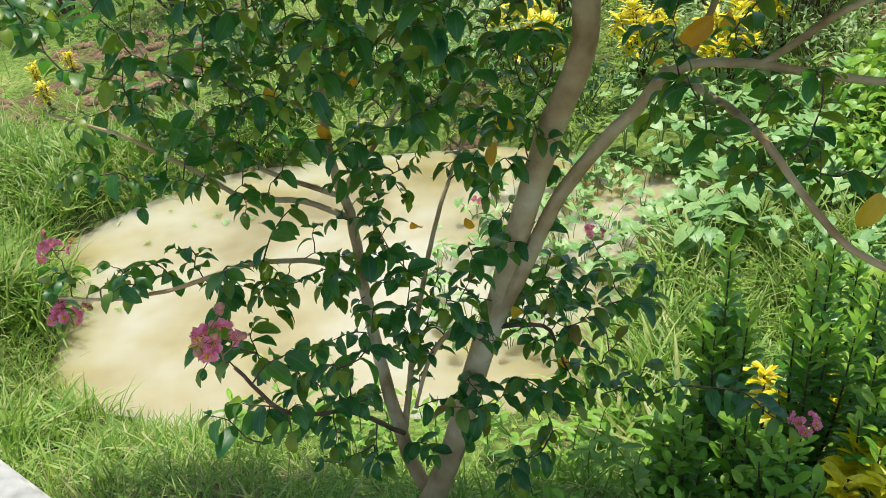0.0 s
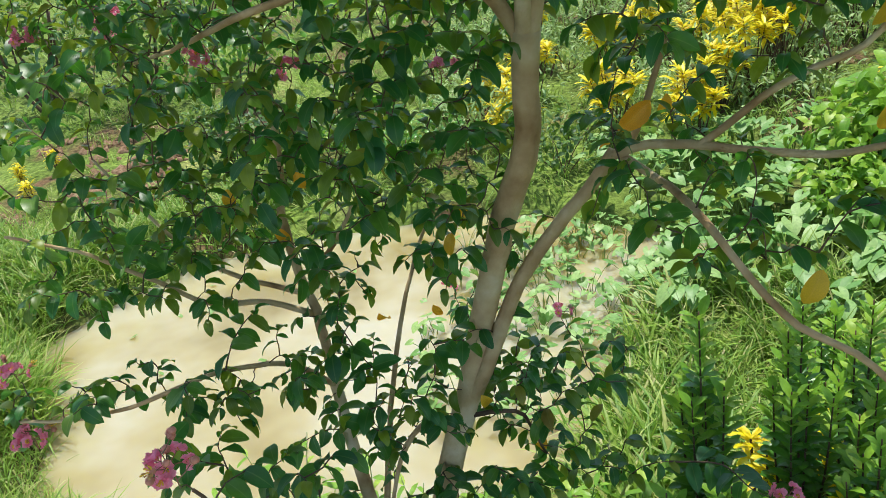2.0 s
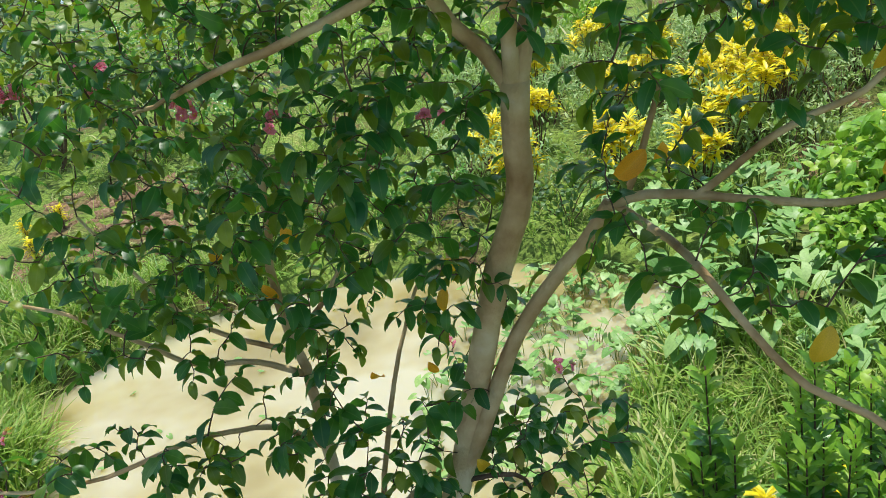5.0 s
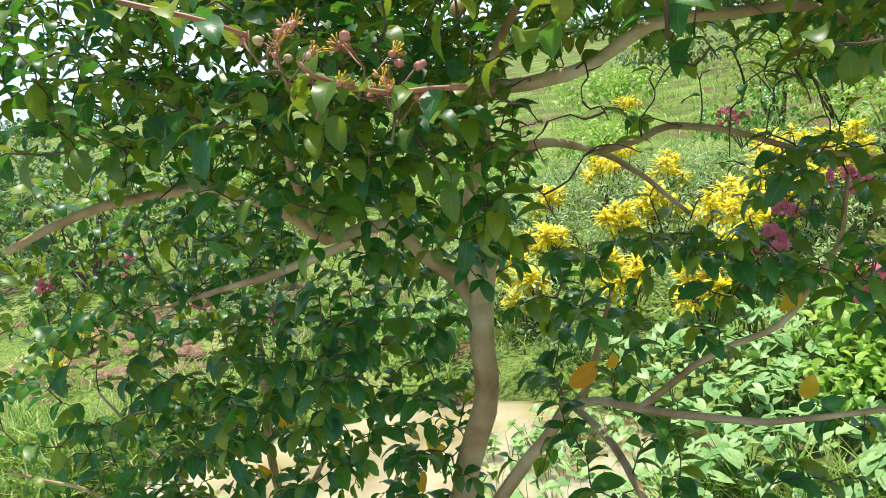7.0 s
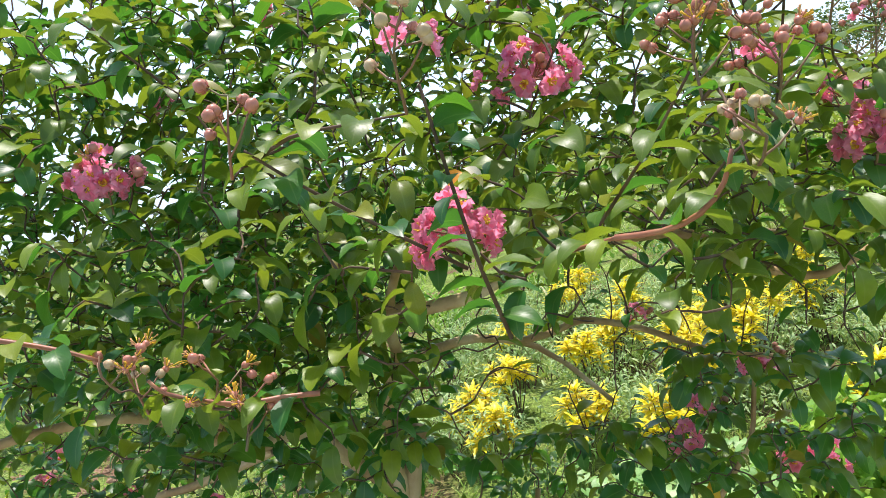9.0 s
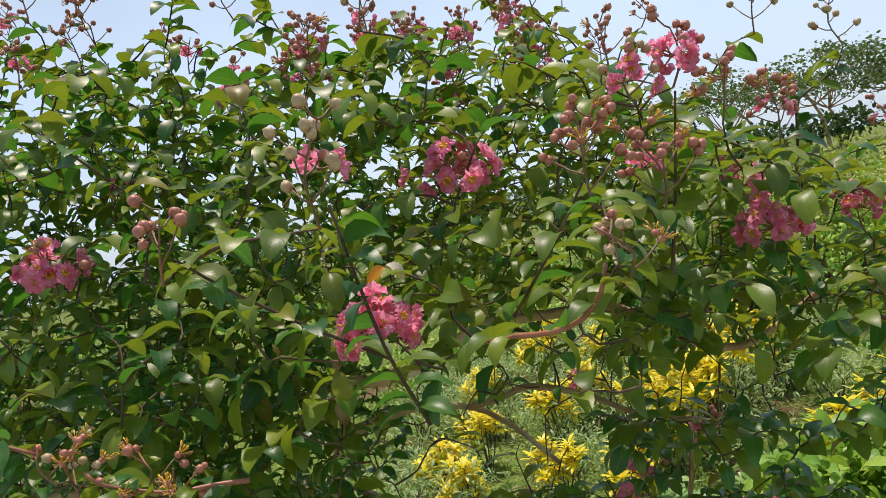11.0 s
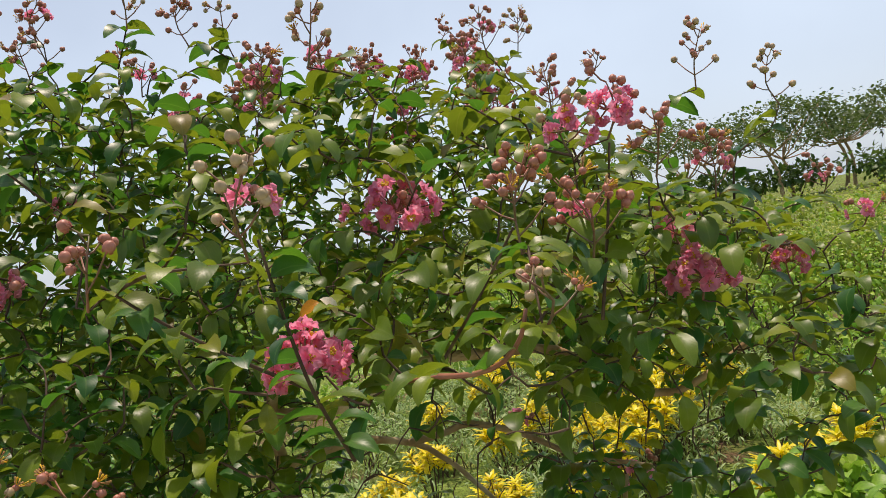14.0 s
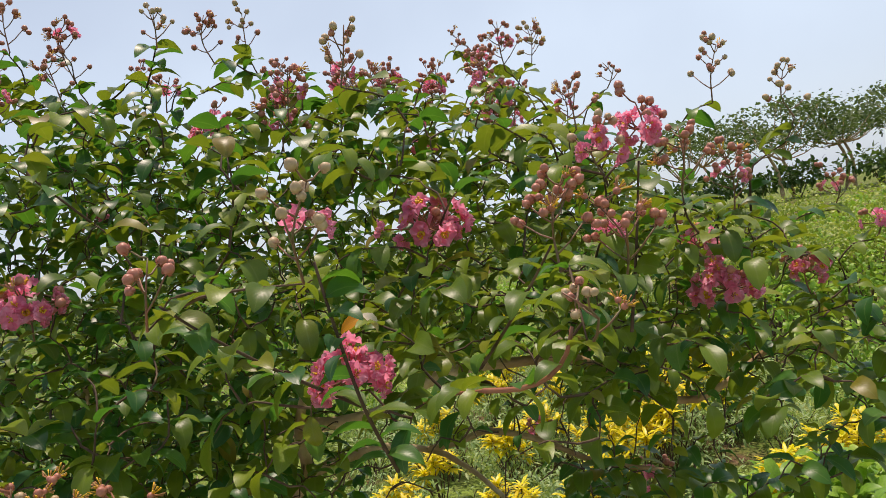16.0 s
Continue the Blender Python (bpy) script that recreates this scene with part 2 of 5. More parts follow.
M_WATER, n, l, b = mat("muddy_water", (0.50, 0.41, 0.26), 0.06, 0.5)
t1 = noise_tex(n, l, 0.9, 4)
r = ramp(n, [(0.36, (0.30, 0.24, 0.095)), (0.48, (0.43, 0.37, 0.20)), (0.60, (0.51, 0.47, 0.34))])
l.new(t1.outputs[0], r.inputs[0])
l.new(r.outputs[0], b.inputs["Base Color"])
t2 = noise_tex(n, l, 5.0, 3)
bump(n, l, t2.outputs[0], b, 0.05, 0.02)
b.inputs["Subsurface Weight"].default_value = 1.0      # mud in the water spreads the light
b.inputs["Subsurface Radius"].default_value = (0.35, 0.3, 0.2)
b.inputs["Subsurface Scale"].default_value = 1.0

M_CONCRETE, n, l, b = mat("concrete", (0.42, 0.40, 0.37), 0.9, 0.2)
t1 = noise_tex(n, l, 14.0, 8)
r = ramp(n, [(0.3, (0.26, 0.25, 0.23)), (0.55, (0.43, 0.42, 0.39)), (0.75, (0.55, 0.53, 0.5))])
l.new(t1.outputs[0], r.inputs[0])
l.new(r.outputs[0], b.inputs["Base Color"])
bump(n, l, t1.outputs[0], b, 0.6, 0.006)

# ---------------------------------------------------------------- building helpers
rng = np.random.default_rng(11)


def mesh_from(name, verts, faces, mats, uvs=None, mat_index=None, smooth=True):
    me = bpy.data.meshes.new(name)
    if isinstance(faces, np.ndarray):      # all faces have the same number of corners
        me.vertices.add(len(verts))
        me.vertices.foreach_set("co", np.asarray(verts, dtype=np.float32).ravel())
        me.loops.add(faces.size)
        me.loops.foreach_set("vertex_index", faces.astype(np.int32).ravel())
        me.polygons.add(len(faces))
        me.polygons.foreach_set("loop_start", np.arange(0, faces.size, faces.shape[1], dtype=np.int32))
        me.update(calc_edges=True)
    else:
        me.from_pydata([tuple(v) for v in verts], [], [tuple(f) for f in faces])
    for m in mats:
        me.materials.append(m)
    if uvs is not None:
        layer = me.uv_layers.new(name="UVMap")
        li = np.empty(len(me.loops), dtype=np.int32)
        me.loops.foreach_get("vertex_index", li)
        layer.data.foreach_set("uv", np.asarray(uvs, dtype=np.float32)[li].ravel())
    if mat_index is not None:
        me.polygons.foreach_set("material_index", np.asarray(mat_index, dtype=np.int32))
    me.polygons.foreach_set("use_smooth", np.full(len(me.polygons), smooth, dtype=bool))
    me.update()
    return me


def child(name, me, parent, label="", kind=""):
    ob = new(name, me)
    ob.parent = parent
    return tagged(ob, label=label, kind=kind)


def leaf_template(length=1.0, width=0.5, droop=0.5, fold=0.2, wave=0.05, na=7, nc=5, broad=0.0, point=0.9, seed=0):
    """A blade along +y from the origin, top towards +z; returns verts, faces, uvs."""
    r = np.random.default_rng(seed)
    ph = r.uniform(0, 6)
    v, uv = [], []
    for i in range(na):
        s = 0.35 * i / (na - 1) + 0.325 * (1 - math.cos(math.pi * i / (na - 1)))
        w = width * 0.5 * (math.sin(math.pi * min(1, max(0, s)) ** (0.8 + broad)) ** 0.66) if 0 < i < na - 1 else width * 0.03
        w *= (1 - 0.35 * max(0, s - point))
        a = droop * s * 1.2
        y = length * (math.sin(a) / max(droop * 1.2, 1e-3)) if droop > 0.02 else length * s
        z = -length * (1 - math.cos(a)) / max(droop * 1.2, 1e-3) if droop > 0.02 else 0.0
        for j in range(nc):
            c = 2 * j / (nc - 1) - 1
            v.append((c * w * math.cos(fold), y, z + abs(c) * w * math.sin(fold) + wave * length * math.sin(9 * s + ph + 2 * c) * abs(c)))
            uv.append((j / (nc - 1), s))
    f = [(i * nc + j, i * nc + j + 1, (i + 1) * nc + j + 1, (i + 1) * nc + j) for i in range(na - 1) for j in range(nc - 1)]
    return np.array(v), np.array(f), np.array(uv)


def blades(name, templates, places, mats, which=None):
    """One joined mesh: a template at each place (origin, 3x3 whose columns are x, y, z)."""
    kinds = np.asarray(which if which is not None else range(len(places))) % len(templates)
    origins, frames = np.array([o for o, m in places], float), np.array([m for o, m in places], float)
    vs, fs, us, base = [], [], [], 0
    for k in np.unique(kinds):
        tv, tf, tu = templates[k]
        mine = kinds == k
        n_ = int(mine.sum())
        vs.append((np.einsum("nij,vj->nvi", frames[mine], tv) + origins[mine][:, None, :]).reshape(-1, 3))
        fs.append((tf[None] + (base + len(tv) * np.arange(n_))[:, None, None]).reshape(-1, tf.shape[1]))
        us.append(np.tile(tu, (n_, 1)))
        base += len(tv) * n_
    return mesh_from(name, np.concatenate(vs), np.concatenate(fs), mats, np.concatenate(us))


def frame_of(direction, up, scale=1.0):
    """Columns x, y, z with y along the direction and z as near to up as can be."""
    a, b, c = (float(v) for v in direction)
    u, v, w = (float(q) for q in up)
    n_ = math.sqrt(a * a + b * b + c * c)
    a, b, c = a / n_, b / n_, c / n_
    d = u * a + v * b + w * c
    u, v, w = u - a * d, v - b * d, w - c * d
    n_ = math.sqrt(u * u + v * v + w * w)
    u, v, w = (u / n_, v / n_, w / n_) if n_ > 1e-6 else (1.0, 0.0, 0.0)
    return np.array((((b * w - c * v) * scale, a * scale, u * scale), ((c * u - a * w) * scale, b * scale, v * scale), ((a * v - b * u) * scale, c * scale, w * scale)))


def tube_data(path, radii, sides=6):
    path = np.asarray(path, float)
    n = len(path)
    d = path[np.minimum(np.arange(n) + 1, n - 1)] - path[np.maximum(np.arange(n) - 1, 0)]
    size = np.linalg.norm(d, axis=1)[:, None]
    d = np.where(size > 1e-9, d / np.maximum(size, 1e-9), (0.0, 0.0, 1.0))
    side, z = np.array((1.0, 0.2, 0.0) if abs(d[0, 2]) > 0.9 else (0.31, 0.17, 0.93)), np.empty((n, 3))
    for i in range(n):       # carried along the path, so that the skin does not twist
        side = side - d[i] * side.dot(d[i])
        side = side / math.sqrt(side.dot(side))
        z[i] = side
    x = np.cross(d, z)
    a = 2 * math.pi * np.arange(sides) / sides
    ring = np.cos(a)[None, :, None] * x[:, None] + np.sin(a)[None, :, None] * z[:, None]
    v = (path[:, None] + np.asarray(radii, float)[:, None, None] * ring).reshape(-1, 3).tolist() + [path[-1].tolist()]
    f = [(i * sides + k, i * sides + (k + 1) % sides, (i + 1) * sides + (k + 1) % sides, (i + 1) * sides + k) for i in range(n - 1) for k in range(sides)]
    f += [((n - 1) * sides + k, (n - 1) * sides + (k + 1) % sides, n * sides) for k in range(sides)]
    return v, f


def tubes(name, items, mats, sides=5, bumps=0.0):
    vs, fs, base = [], [], 0
    for path, radii in items:
        v, f = tube_data(path, radii, sides)
        vs += v
        fs += [tuple(i + base for i in q) for q in f]
        base += len(v)
    if bumps:
        vs = [np.asarray(p) + bumps * np.array(noise.noise_vector(Vector(p) * 14.0)) for p in vs]
    return mesh_from(name, vs, fs, mats)


def smooth_path(points, step=0.03):
    """A smooth curve through the points (Catmull-Rom)."""
    p = [np.asarray(q, float) for q in points]
    p = [2 * p[0] - p[1]] + p + [2 * p[-1] - p[-2]]
    out = []
    for i in range(1, len(p) - 2):
        k = max(2, int(np.linalg.norm(p[i + 1] - p[i]) / step))
        for j in range(k):
            t = j / k
            out.append(0.5 * (2 * p[i] + (p[i + 1] - p[i - 1]) * t + (2 * p[i - 1] - 5 * p[i] + 4 * p[i + 1] - p[i + 2]) * t * t + (3 * p[i] - p[i - 1] - 3 * p[i + 1] + p[i + 2]) * t ** 3))
    out.append(p[-2])
    return np.array(out)


def ball(radius, segs=8, rings=5, squash=1.0):
    v, f = [(0, 0, radius * squash)], []
    for i in range(1, rings):
        a = math.pi * i / rings
        for k in range(segs):
            h = 2 * math.pi * k / segs
            v.append((radius * math.sin(a) * math.cos(h), radius * math.sin(a) * math.sin(h), radius * squash * math.cos(a)))
    v.append((0, 0, -radius * squash))
    for k in range(segs):
        f.append((0, 1 + k, 1 + (k + 1) % segs))
        f.append((len(v) - 1, 1 + (rings - 2) * segs + (k + 1) % segs, 1 + (rings - 2) * segs + k))
    for i in range(rings - 2):
        for k in range(segs):
            f.append((1 + i * segs + k, 1 + (i + 1) * segs + k, 1 + (i + 1) * segs + (k + 1) % segs, 1 + i * segs + (k + 1) % segs))
    return v, f

# ---------------------------------------------------------------- ground and pond
WATER_Z = -1.0
POND = [(-2.06, 2.73), (-1.86, 2.74), (-1.53, 2.62), (-1.25, 2.69), (-0.74, 2.79), (-0.33, 2.73), (0.04, 2.78), (0.45, 2.95), (0.55, 3.33), (0.62, 3.73), (0.87, 4.02), (1.07, 4.47), (1.25, 5.0),
        (0.53, 5.41), (0.21, 5.66), (-0.39, 5.77), (-1.1, 5.72), (-1.52, 5.61), (-2.05, 5.51), (-2.37, 5.38), (-2.69, 5.07), (-2.96, 4.68), (-3.1, 4.3), (-2.82, 3.86), (-2.51, 3.33), (-2.3, 3.03)]


def pond_distance(x, y):
    """Metres outside the pond's rim; negative in the water."""
    best, inside = 1e9, False
    for i in range(len(POND)):
        (x0, y0), (x1, y1) = POND[i - 1], POND[i]
        if (y0 > y) != (y1 > y) and x < (x1 - x0) * (y - y0) / (y1 - y0) + x0:
            inside = not inside
        t = max(0, min(1, ((x - x0) * (x1 - x0) + (y - y0) * (y1 - y0)) / ((x1 - x0) ** 2 + (y1 - y0) ** 2)))
        best = min(best, math.hypot(x - x0 - t * (x1 - x0), y - y0 - t * (y1 - y0)))
    return -best if inside else best


def step(a, b, x):
    t = max(0.0, min(1.0, (x - a) / (b - a)))
    return t * t * (3 - 2 * t)


def land(x, y):
    """Height of the ground: the bank by the path, the pond's hollow, the field that rises behind it."""
    near = -0.12 - 0.22 * step(0.9, 1.7, y)
    far = -0.85 + 0.25 * step(6.0, 14.0, y) + 1.2 * step(12.0, 60.0, y)
    h = near + (far - near) * step(1.5, 2.5, y + 0.2 * max(0.0, -x - 1.2))
    if abs(x) < 12 and y < 14:
        d = pond_distance(x, y)
        h = WATER_Z - 0.25 + (h - WATER_Z + 0.25) * step(-0.45, 0.35, d)
        h += 0.05 * noise.noise(Vector((x * 2.1, y * 2.1, 0.3))) + 0.02 * noise.noise(Vector((x * 8, y * 8, 1.3)))
    return h


def axis(fine0, fine1, fine, far, grow):
    out = list(np.arange(fine0, fine1 + 1e-6, fine))
    d = fine
    while out[-1] < far:
        d *= grow
        out.append(out[-1] + d)
    d = fine
    while out[0] > -far:
        d *= grow
        out.insert(0, out[0] - d)
    return out


xs, ys = axis(-5.0, 5.0, 0.08, 400, 1.25), axis(0.6, 9.0, 0.08, 400, 1.25)
gv = [(x, y, land(x, y)) for y in ys for x in xs]
nx = len(xs)
gf = [(j * nx + i, j * nx + i + 1, (j + 1) * nx + i + 1, (j + 1) * nx + i) for j in range(len(ys) - 1) for i in range(nx - 1)]
xs_, ys_ = np.array(xs), np.array(ys)
ground_z = np.array([v[2] for v in gv]).reshape(len(ys), nx)


def ground_at(x, y):
    """Height of the ground's mesh."""
    i, j = min(int(np.searchsorted(xs_, x)), nx - 1), min(int(np.searchsorted(ys_, y)), len(ys) - 1)
    u, v = (x - xs[i - 1]) / (xs[i] - xs[i - 1]), (y - ys[j - 1]) / (ys[j] - ys[j - 1])
    a, b = ground_z[j - 1], ground_z[j]
    return float((a[i - 1] * (1 - u) + a[i] * u) * (1 - v) + (b[i - 1] * (1 - u) + b[i] * u) * v)


ground = tagged(new("ground", mesh_from("ground", gv, gf, [M_GROUND])), "uneven grassy ground of brown soil round the pond", "ground", kind="structure")

bm = bmesh.new()       # the body of water, closed below the bottom of the hollow
bmesh.ops.create_cube(bm, size=1.0)
for v in bm.verts:
    v.co = (-1.5 + v.co.x * 6.6, 4.1 + v.co.y * 3.6, WATER_Z - 0.3 + v.co.z * 0.6)
water_mesh = bpy.data.meshes.new("water")
bm.to_mesh(water_mesh)
bm.free()
water_mesh.materials.append(M_WATER)
tagged(new("water", water_mesh), "still muddy cream-brown pond water reflecting the sky", "water", kind="structure")

# concrete path along which the camera is carried
bm = bmesh.new()
pv = [(-6.0, -1.5), (3.2, -1.5), (3.2, -0.82), (-0.87, 1.30), (-3.2, 2.515), (-6.0, 2.515)]
top = [bm.verts.new((x, y, 0.0)) for x, y in pv]
fc = bm.faces.new(top)
ret = bmesh.ops.extrude_face_region(bm, geom=[fc])
for e in ret["geom"]:
    if isinstance(e, bmesh.types.BMVert):
        e.co.z -= 0.35
bmesh.ops.recalc_face_normals(bm, faces=bm.faces)
bmesh.ops.bevel(bm, geom=[e for e in bm.edges if max(v.co.z for v in e.verts) > -0.01 and min(v.co.z for v in e.verts) > -0.01], offset=0.012, segments=2, affect="EDGES")
me = bpy.data.meshes.new("pavement")
bm.to_mesh(me)
bm.free()
me.materials.append(M_CONCRETE)
tagged(new("pavement", me), "weathered grey concrete path edge beside the grass", "pavement", kind="structure")

# ---------------------------------------------------------------- the crepe myrtle tree
tree = tagged(new("crepe_myrtle_tree"), "multi-stemmed crepe myrtle tree with pink flowers and seed capsules", "tree")
tree.location = (-0.013, 1.586, -0.3)
bpy.context.view_layer.update()
TREE_AT = np.array(tree.location)


def tree_part(name, me, label="", kind="", parent=None):
    ob = child(name, me, parent or tree, label, kind)
    ob.matrix_parent_inverse = Matrix.Translation(-Vector(TREE_AT))
    return ob


# stems and limbs: a few bends each, with the radius at foot and end
BOUGHS = []


def bough(name, bends, foot, end):
    BOUGHS.append((name, bends, foot, end))


bough("trunk", [(-0.035, 1.563, -0.293), (0.019, 1.591, -0.171), (0.068, 1.618, -0.048), (0.124, 1.678, 0.127), (0.177, 1.736, 0.265), (0.228, 1.775, 0.424), (0.274, 1.783, 0.568), (0.328, 1.779, 0.721), (0.391, 1.764, 0.872), (0.405, 1.757, 1.004), (0.421, 1.741, 1.117)], 0.037, 0.033)
bough("stub", [(0.414, 1.739, 1.08), (0.444, 1.74, 1.17), (0.481, 1.742, 1.272)], 0.027, 0.021)
bough("limb", [(0.415, 1.749, 1.088), (0.371, 1.725, 1.179), (0.323, 1.689, 1.248), (0.291, 1.656, 1.318), (0.233, 1.609, 1.337), (0.174, 1.542, 1.339), (0.145, 1.49, 1.396), (0.082, 1.433, 1.457), (0.013, 1.355, 1.493), (-0.142, 1.304, 1.491), (-0.261, 1.237, 1.452)], 0.019, 0.008)
bough("limb", [(0.164, 1.512, 1.372), (0.169, 1.465, 1.476), (0.174, 1.447, 1.553), (0.225, 1.328, 1.714)], 0.011, 0.005)
bough("limb", [(0.215, 1.587, 1.319), (0.022, 1.617, 1.263), (-0.144, 1.69, 1.226), (-0.345, 1.835, 1.168), (-0.566, 1.968, 1.119)], 0.012, 0.004)
bough("limb", [(0.415, 1.74, 1.099), (0.431, 1.676, 1.25), (0.461, 1.604, 1.382), (0.507, 1.553, 1.462), (0.531, 1.456, 1.561), (0.593, 1.316, 1.655), (0.632, 1.262, 1.700)], 0.021, 0.007)
bough("limb", [(0.498, 1.571, 1.446), (0.547, 1.675, 1.44), (0.631, 1.804, 1.421), (0.721, 1.914, 1.368), (0.799, 1.924, 1.307), (0.891, 1.888, 1.21)], 0.014, 0.006)
bough("limb", [(0.711, 1.903, 1.375), (0.793, 1.856, 1.395), (0.859, 1.794, 1.421), (0.969, 1.704, 1.404), (1.061, 1.622, 1.37), (1.2, 1.593, 1.334)], 0.011, 0.005)
bough("limb", [(0.54, 1.432, 1.573), (0.648, 1.382, 1.577), (0.716, 1.398, 1.587), (0.811, 1.376, 1.629), (0.922, 1.383, 1.628), (1.04, 1.381, 1.614), (1.118, 1.375, 1.556), (1.216, 1.355, 1.521), (1.364, 1.343, 1.6)], 0.014, 0.006)
bough("limb", [(0.149, 1.712, 0.196), (0.228, 1.74, 0.33), (0.326, 1.791, 0.519), (0.414, 1.798, 0.641), (0.506, 1.79, 0.745), (0.572, 1.786, 0.831)], 0.024, 0.017)
bough("limb", [(0.557, 1.788, 0.819), (0.643, 1.739, 0.854), (0.742, 1.638, 0.873), (0.919, 1.624, 0.84), (1.026, 1.562, 0.865), (1.198, 1.548, 0.881)], 0.013, 0.006)
bough("limb", [(0.586, 1.787, 0.819), (0.634, 1.712, 0.803), (0.674, 1.597, 0.804), (0.708, 1.449, 0.796), (0.755, 1.365, 0.741), (0.821, 1.305, 0.673), (0.922, 1.256, 0.621), (0.992, 1.2, 0.511)], 0.011, 0.006)
bough("limb", [(0.727, 1.645, 0.875), (0.863, 1.637, 0.972), (1.008, 1.639, 1.027), (1.069, 1.63, 1.103), (1.121, 1.628, 1.183), (1.16, 1.684, 1.295)], 0.009, 0.005)
bough("limb", [(0.568, 1.784, 0.822), (0.613, 1.793, 0.853), (0.661, 1.803, 0.968), (0.695, 1.809, 1.069)], 0.010, 0.007)
bough("stem", [(-0.004, 1.586, -0.261), (-0.072, 1.64, -0.182), (-0.133, 1.72, 0.026), (-0.186, 1.831, 0.228), (-0.21, 1.892, 0.452), (-0.239, 1.916, 0.523), (-0.26, 1.955, 0.709), (-0.22, 1.927, 0.837), (-0.189, 1.905, 1.029)], 0.024, 0.009)
bough("limb", [(-0.227, 1.91, 0.501), (-0.158, 1.9, 0.597), (-0.122, 1.902, 0.63), (-0.034, 1.881, 0.753)], 0.010, 0.005)
bough("limb", [(-0.208, 1.892, 0.434), (-0.309, 1.843, 0.512), (-0.436, 1.792, 0.55), (-0.497, 1.745, 0.629), (-0.599, 1.717, 0.713), (-0.678, 1.698, 0.771), (-0.807, 1.664, 0.835)], 0.010, 0.004)
bough("limb", [(-0.192, 1.832, 0.259), (-0.237, 1.697, 0.418), (-0.314, 1.538, 0.512), (-0.393, 1.457, 0.528), (-0.488, 1.434, 0.507), (-0.618, 1.431, 0.487), (-0.739, 1.41, 0.503)], 0.009, 0.004)
bough("limb", [(-0.228, 1.904, 0.492), (-0.45, 1.926, 0.574), (-0.558, 1.949, 0.66), (-0.638, 1.972, 0.746), (-0.714, 1.949, 0.909)], 0.009, 0.004)
bough("limb", [(0.153, 1.703, 0.215), (0.075, 1.633, 0.261), (0.022, 1.588, 0.199), (-0.01, 1.542, 0.101)], 0.010, 0.005)
bough("limb", [(0.155, 1.703, 0.224), (0.288, 1.735, 0.209), (0.315, 1.782, 0.12), (0.342, 1.807, 0.013)], 0.008, 0.004)
bough("limb", [(-0.087, 1.654, -0.087), (-0.144, 1.472, 0.144), (-0.177, 1.227, 0.358), (-0.204, 1.134, 0.54)], 0.008, 0.004)
bough("limb", [(-0.094, 1.673, -0.116), (-0.053, 1.788, 0.15), (0.004, 1.892, 0.387), (0.061, 1.951, 0.543), (0.113, 1.988, 0.646)], 0.011, 0.005)
nodes, dirs = [], []
for k, (name, pts, r0, r1) in enumerate(BOUGHS):
    path = smooth_path(pts)
    path[1:-1] += 0.0007 * rng.normal(size=path[1:-1].shape)
    rad = np.linspace(r0, r1, len(path)) * 0.86
    if name == "trunk":
        rad[:4] *= np.linspace(1.2, 1.02, 4)
        me = tubes(name, [(path, rad)], [M_BARK], 14, 0.003)
    else:
        me = tubes(name, [(path, rad)], [M_BARK if r0 > 0.0085 else M_TWIG], 9, 0.002)
    tree_part(name, me, "pale cut-off stub of a stem" if name == "stub" else "")
    if name in ("trunk", "stub"):
        keep = path[-2:] if name == "trunk" else path[:0]
    else:
        keep = path[2:]
    for i, p in enumerate(keep):
        nodes.append(p)
        dirs.append(keep[min(i + 1, len(keep) - 1)] - keep[max(i - 1, 0)])

# flower heads and seed heads: place, what they bear (flowers, capsules), size
HEADS = []
HEADS += [(0.431, 0.767, 1.679, 0, 4, 0.8), (0.469, 0.779, 1.629, 0, 3, 0.8), (0.537, 0.801, 1.632, 0, 2, 0.8)]
HEADS += [(-0.205, 1.095, 0.633, 3, 9, 1.0), (-0.753, 1.455, 0.603, 3, 3, 0.8), (-0.756, 1.427, 0.446, 4, 5, 0.9), (0.881, 1.573, 0.064, 3, 0, 0.8)]
HEADS += [(0.072, 2.29, 0.283, 2, 0, 0.8), (0.407, 2.051, 0.3, 2, 2, 0.7), (-0.429, 2.088, 1.106, 4, 0, 0.8), (-0.196, 2.092, 1.043, 5, 0, 0.8)]
HEADS += [(-0.654, 2.12, 1.24, 4, 0, 0.8), (-0.6, 2.013, 1.201, 3, 2, 0.8), (-0.801, 1.985, 1.226, 3, 4, 0.8), (0.243, 1.718, 1.076, 2, 0, 0.7)]
HEADS += [(0.999, 1.616, 1.206, 4, 0, 0.9), (1.297, 1.945, 0.98, 10, 2, 1.25), (1.18, 1.779, 1.276, 4, 5, 0.9), (0.961, 1.743, 1.428, 2, 4, 0.8)]
HEADS += [(0.45, 0.772, 1.669, 0, 10, 0.9), (0.504, 0.788, 1.652, 0, 6, 0.9), (0.525, 0.797, 1.608, 0, 6, 0.9), (0.748, 0.862, 1.730, 10, 1, 1.1)]
HEADS += [(0.847, 1.056, 1.874, 10, 1, 1.15), (0.335, 1.0, 1.86, 7, 5, 1.2), (1.222, 1.105, 1.725, 9, 4, 1.15), (1.06, 0.935, 1.925, 3, 4, 1.0)]
HEADS += [(1.105, 0.95, 1.942, 4, 5, 1.0), (1.401, 1.278, 1.711, 5, 8, 1.0), (0.763, 0.7, 1.885, 1, 9, 1.02), (0.6, 0.75, 1.862, 0, 5, 1.1)]
